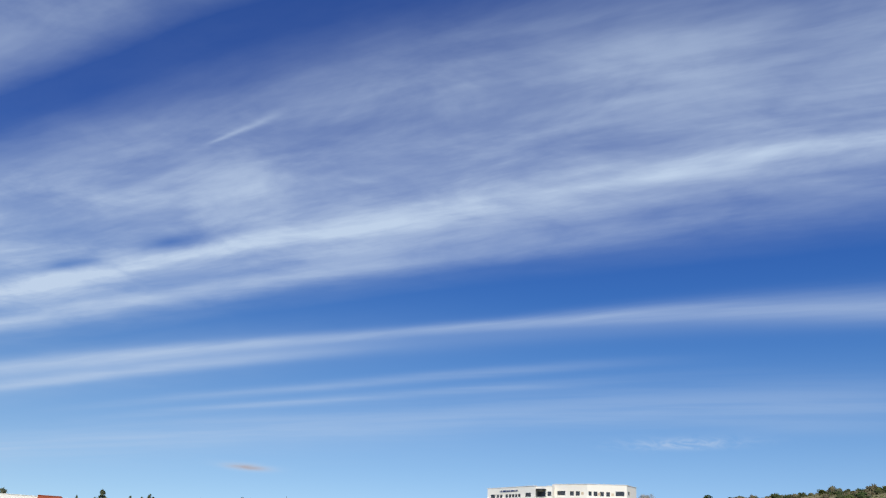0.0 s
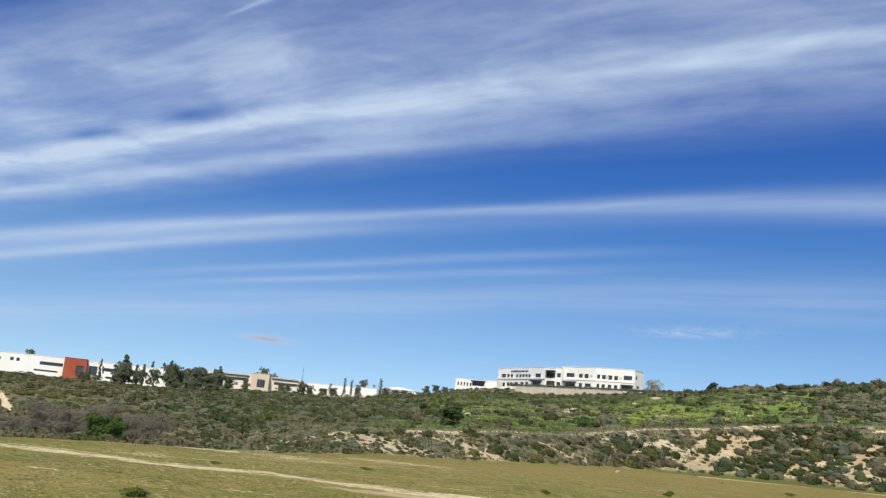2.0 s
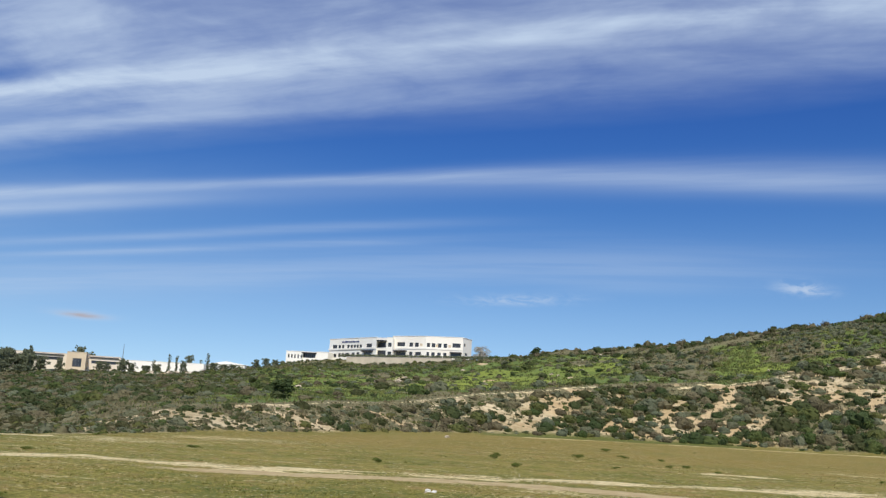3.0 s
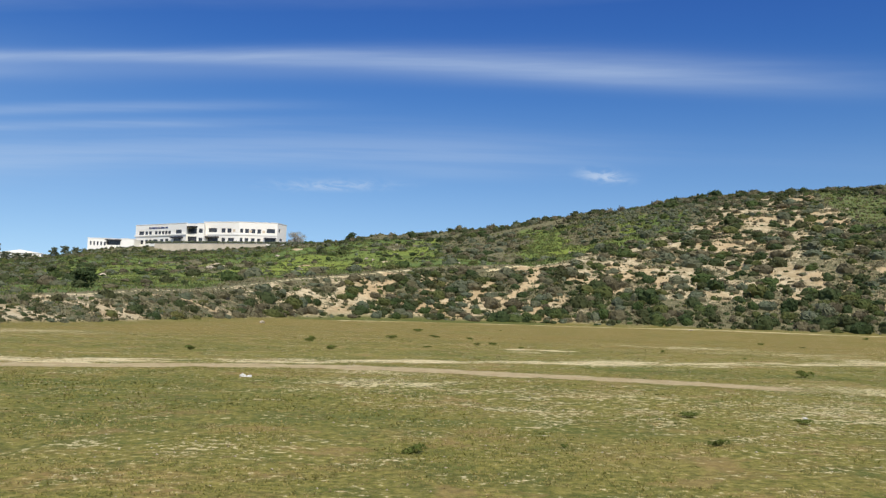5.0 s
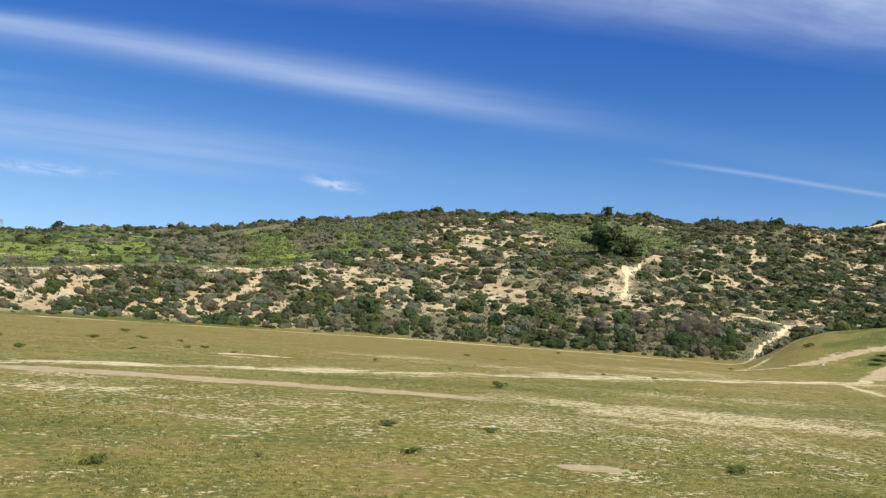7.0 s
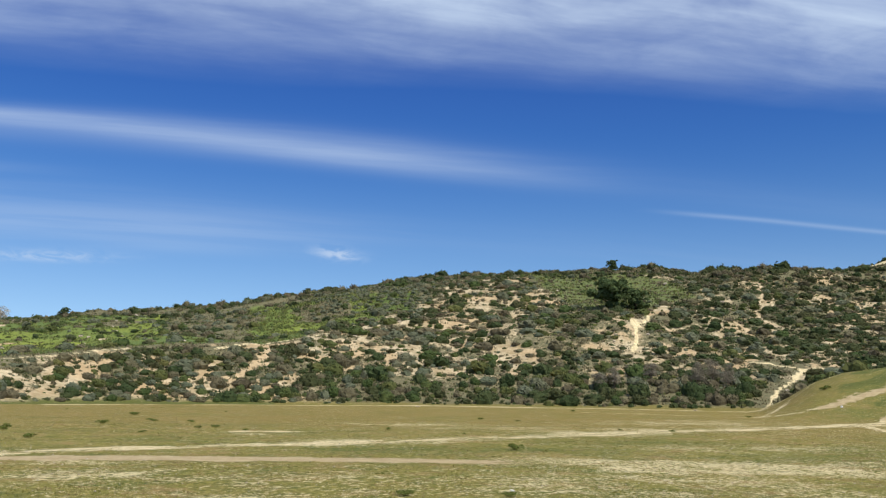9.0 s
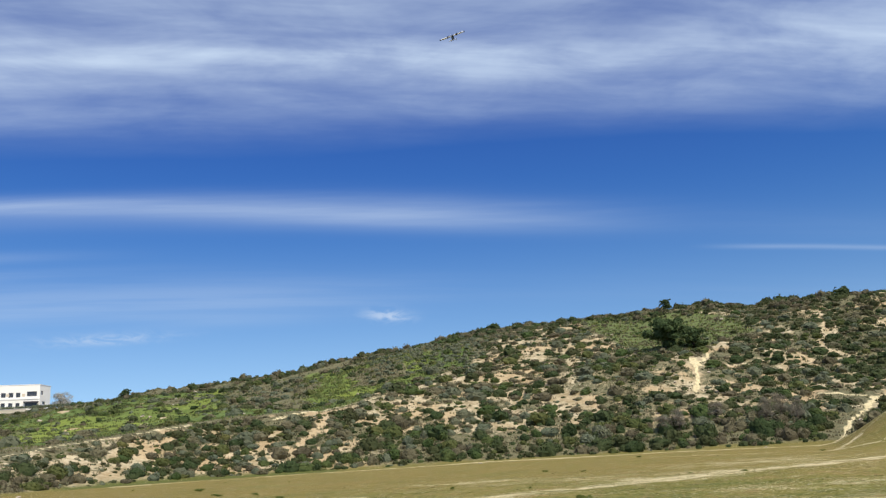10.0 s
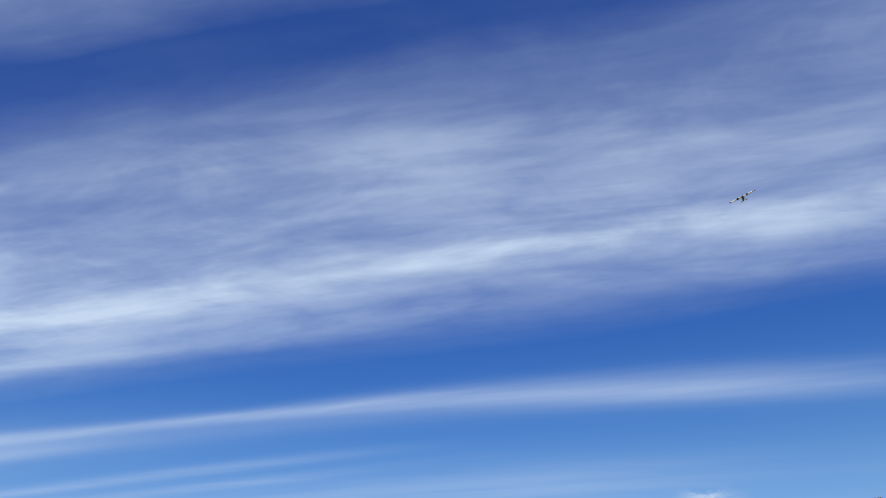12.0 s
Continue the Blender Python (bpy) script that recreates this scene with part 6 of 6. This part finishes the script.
for k, (x, y, w, h) in enumerate(WEEDS):
    m = Matrix.LocRotScale((x, y, float(ground_z(x, y))), Euler((0, 0, 1.7 * k)), (0.64 * w, 0.64 * w, 0.46 * h))
    if k < 3:
        weeds[k].matrix_basis = m
    else:
        copy_thing(weeds[k % 3], m @ Matrix.Diagonal((*[1 / c for c in weeds[k % 3].scale], 1)))
r = random.Random(77)
for k in range(30):          # small far weeds dotted over the field
    a, d = r.uniform(-44, 33), r.uniform(34, 88)
    if d > np.interp(a, AZ, FOOT_R) - 4:
        continue
    x, y = spot(a, d)
    w = r.uniform(0.2, 0.5)
    copy_thing(weeds[k % 3], Matrix.LocRotScale((x, y, float(ground_z(x, y))), Euler((0, 0, r.uniform(0, 6))), (w, w, w * 0.45)) @ Matrix.Diagonal((*[1 / c for c in weeds[k % 3].scale], 1)))


def stone(name, label, x, y, size, mat, seed, flat=0.6):
    bm = bmesh.new()
    bmesh.ops.create_icosphere(bm, subdivisions=3 if size < 0.2 else 2, radius=1.0)
    rr = random.Random(seed)
    off = Vector((rr.uniform(0, 9), rr.uniform(0, 9), rr.uniform(0, 9)))
    for v in bm.verts:
        k = 0.72 + 0.5 * noise.noise(v.co * 1.3 + off) + 0.16 * noise.noise(v.co * 4 + off)
        v.co = Vector((v.co.x * k * size, v.co.y * k * size * 0.8, v.co.z * k * size * flat))
    ob = part(name, bm, mat)
    ob.matrix_basis = pose(x, y, float(ground_z(x, y)) + size * flat * 0.25, 0, 0, seed * 40)
    return tagged(ob, label, "stone")


stone("white_stone", "white chalky stone lying in the grass", -5.80, 18.4, 0.10, CHALK, 3)
stone("white_stone", "small white chalky stone in the grass", -5.66, 18.36, 0.075, CHALK, 5)
stone("white_stone", "white stone on the worn ground", 4.62, 14.5, 0.05, CHALK, 8)
stone("white_stone", "white boulder on the grassy mound", 44.6, 59.5, 0.13, CHALK, 9, 0.8)
stone("pale_stone", "pale flat stone at the hill foot", *spot(-16.5, 70), 0.35, ROCK, 12)
stone("pale_stone", "pale flat stone near the field edge", *spot(11.0, 95), 0.3, ROCK, 14, 0.4)
stone("pale_stone", "pale stone at the foot of the brush", *spot(28.5, 99), 0.3, ROCK, 15, 0.4)
r = random.Random(31)
# pale rocks lying on the slopes: bearings, distances, sizes, how many
for a0, a1, d0, d1, small, big, count in ((-30, 38, 112, 200, 0.25, 0.6, 60), (-28, -5, 150, 300, 0.5, 1.0, 34), (-35.4, -33.0, 338, 356, 1.2, 2.4, 12), (-21.5, -18.5, 205, 230, 0.7, 1.3, 8), (-44, -37, 230, 330, 0.6, 1.1, 14)):
    for k in range(count):
        x, y = spot(r.uniform(a0, a1), r.uniform(d0, d1))
        if land_masks(np.array([x]), np.array([y]))["field"][0] < 0.3:
            tagged(stone("slope_rock", "pale sandstone rock on the slope", x, y, r.uniform(small, big), ROCK, r.randrange(1000)), group="rocks on the slope")


# ---- model aeroplane in the air ----
def revolve(bm, profile, sides=14, m=None):
    """A body round the y axis from (y, radius) pairs."""
    rings = []
    for y, rad in profile:
        rings.append([bm.verts.new((rad * math.cos(2 * math.pi * k / sides), y, rad * math.sin(2 * math.pi * k / sides))) for k in range(sides)])
    for a, b in zip(rings[:-1], rings[1:]):
        for k in range(sides):
            bm.faces.new([a[k], a[(k + 1) % sides], b[(k + 1) % sides], b[k]])
    bm.faces.new(rings[0][::-1])
    bm.faces.new(rings[-1])
    if m is not None:
        bmesh.ops.transform(bm, matrix=m, verts=bm.verts)
    return bm


def surface(span, chord, tip_chord, thick, m=None, sweep=0.0):
    """A wing-shaped board across x: rounded in front, thin behind."""
    bm = bmesh.new()
    shape = [(0.5, 0.0), (0.42, 0.45), (0.2, 0.62), (-0.1, 0.5), (-0.5, 0.04), (-0.5, -0.04), (-0.1, -0.2), (0.2, -0.32), (0.42, -0.25)]
    rings = []
    for s in (-1.0, -0.97, -0.5, 0.0, 0.5, 0.97, 1.0):
        c = chord + (tip_chord - chord) * abs(s)
        k = 0.55 if abs(s) == 1.0 else 1.0
        rings.append([bm.verts.new((s * span / 2, y * c * k - sweep * abs(s), z * thick * k)) for y, z in shape])
    for a, b in zip(rings[:-1], rings[1:]):
        for j in range(len(shape)):
            bm.faces.new([a[j], a[(j + 1) % len(shape)], b[(j + 1) % len(shape)], b[j]])
    bm.faces.new(rings[0][::-1])
    bm.faces.new(rings[-1])
    bmesh.ops.recalc_face_normals(bm, faces=bm.faces[:])
    if m is not None:
        bmesh.ops.transform(bm, matrix=m, verts=bm.verts)
    return bm


plane = tagged(new("model_aeroplane"), "white twin-engined model aeroplane flying banked in the air", "model aeroplane")
part("fuselage", revolve(bmesh.new(), [(0.62, 0.02), (0.56, 0.06), (0.35, 0.085), (0.0, 0.085), (-0.4, 0.05), (-0.62, 0.02)]), FOAM_BLACK, plane, "dark fuselage")
wing = part("wing", surface(1.55, 0.26, 0.22, 0.05, pose(0, 0.12, 0.10)), FOAM, plane, "long white wing")
for s in (-1, 1):
    part("wing_tip", surface(0.07, 0.22, 0.18, 0.055, pose(s * 0.80, 0.12, 0.10)), FOAM_BLACK, wing, "dark wing tip")
    nac = part("engine_nacelle", revolve(bmesh.new(), [(0.24, 0.02), (0.2, 0.055), (0.05, 0.06), (-0.1, 0.02)], 12, pose(s * 0.30, 0.12, 0.075)), FOAM_BLACK, plane, "dark engine pod")
    bm = bmesh.new()
    box(bm, -0.11, 0.11, 0.225, 0.235, -0.012, 0.012, pose(s * 0.30, 0.12, 0.075, 0, 35))
    part("propeller", bm, RUBBER, nac, "black two-bladed propeller")
part("tailplane", surface(0.52, 0.15, 0.11, 0.02, pose(0, -0.58, 0.03)), FOAM, plane, "white tailplane")
part("fin", surface(0.22, 0.17, 0.10, 0.02, pose(0, -0.58, 0.12, 0, 90)), FOAM_ORANGE, plane, "orange tail fin")
for s in (-1, 1):
    bm = bmesh.new()
    limb(bm, [(s * 0.05, 0.10, -0.06), (s * 0.16, 0.12, -0.20)], [0.008, 0.006], 5)
    leg = part("landing_leg", bm, STEEL, plane)
    part("wheel", revolve(bmesh.new(), [(-0.015, 0.02), (-0.012, 0.035), (0.012, 0.035), (0.015, 0.02)], 12, pose(s * 0.17, 0.12, -0.21, 0, 0, 90)), RUBBER, leg)
ax, ay = spot(11.1, 51.0)
plane.matrix_basis = pose(ax, ay, 1.6 + 57 * math.sin(radians(26.5)), -12, 16, 165)

# ---- masts and parked cars by the buildings ----
bm = bmesh.new()
x, y = spot(-37.05, 412)
limb(bm, [(x, y, 17.8), (x, y, 25.3)], [0.16, 0.10], 8)
mast = tagged(part("roof_mast", bm, STEEL), "thin grey mast on the warehouse roof", "mast")


def car(label, paint, az, r, turn):
    x, y = spot(az, r)
    thing = tagged(new("parked_car"), label, "car", "cars parked by the buildings")
    bm = bmesh.new()
    side = [(-2.2, 0.35), (-2.25, 0.7), (-2.1, 0.95), (-1.3, 1.02), (-0.75, 1.42), (0.85, 1.45), (1.55, 1.0), (2.15, 0.9), (2.25, 0.55), (2.2, 0.35)]
    rows = [[bm.verts.new((px, w, pz)) for px, pz in side] for w in (-0.88, 0.88)]
    bm.faces.new(rows[0])
    bm.faces.new(rows[1][::-1])
    for k in range(len(side)):
        j = (k + 1) % len(side)
        bm.faces.new([rows[0][j], rows[0][k], rows[1][k], rows[1][j]])
    bmesh.ops.bevel(bm, geom=bm.edges[:], offset=0.06, segments=2, affect="EDGES")
    body = part("body", bm, paint, thing)
    for w in (-0.89, 0.85):
        part("side_window", boxed(-0.7, 1.2, w, w + 0.04, 1.05, 1.36, bevel=0.01), GLASS, body)
    for px in (-1.4, 1.4):
        for w in (-0.86, 0.86):
            part("wheel", revolve(bmesh.new(), [(-0.1, 0.24), (-0.09, 0.33), (0.09, 0.33), (0.1, 0.24)], 16, pose(px, w, 0.33)), RUBBER, thing)
    thing.matrix_basis = pose(x, y, float(ground_z(x, y)), 0, 0, turn)
    return thing


car("white car parked below the commercial building", CAR_WHITE, -53.6, 394, 55)
car("grey car parked below the commercial building", CAR_GREY, -53.1, 394, 55)
car("white car parked by the tan entrance", CAR_WHITE, -39.0, 394, 40)
car("dark car parked by the cream building", CAR_DARK, -40.9, 395, 40)
car("white van-like car parked by the cream wing", CAR_WHITE, -37.9, 396, 40)
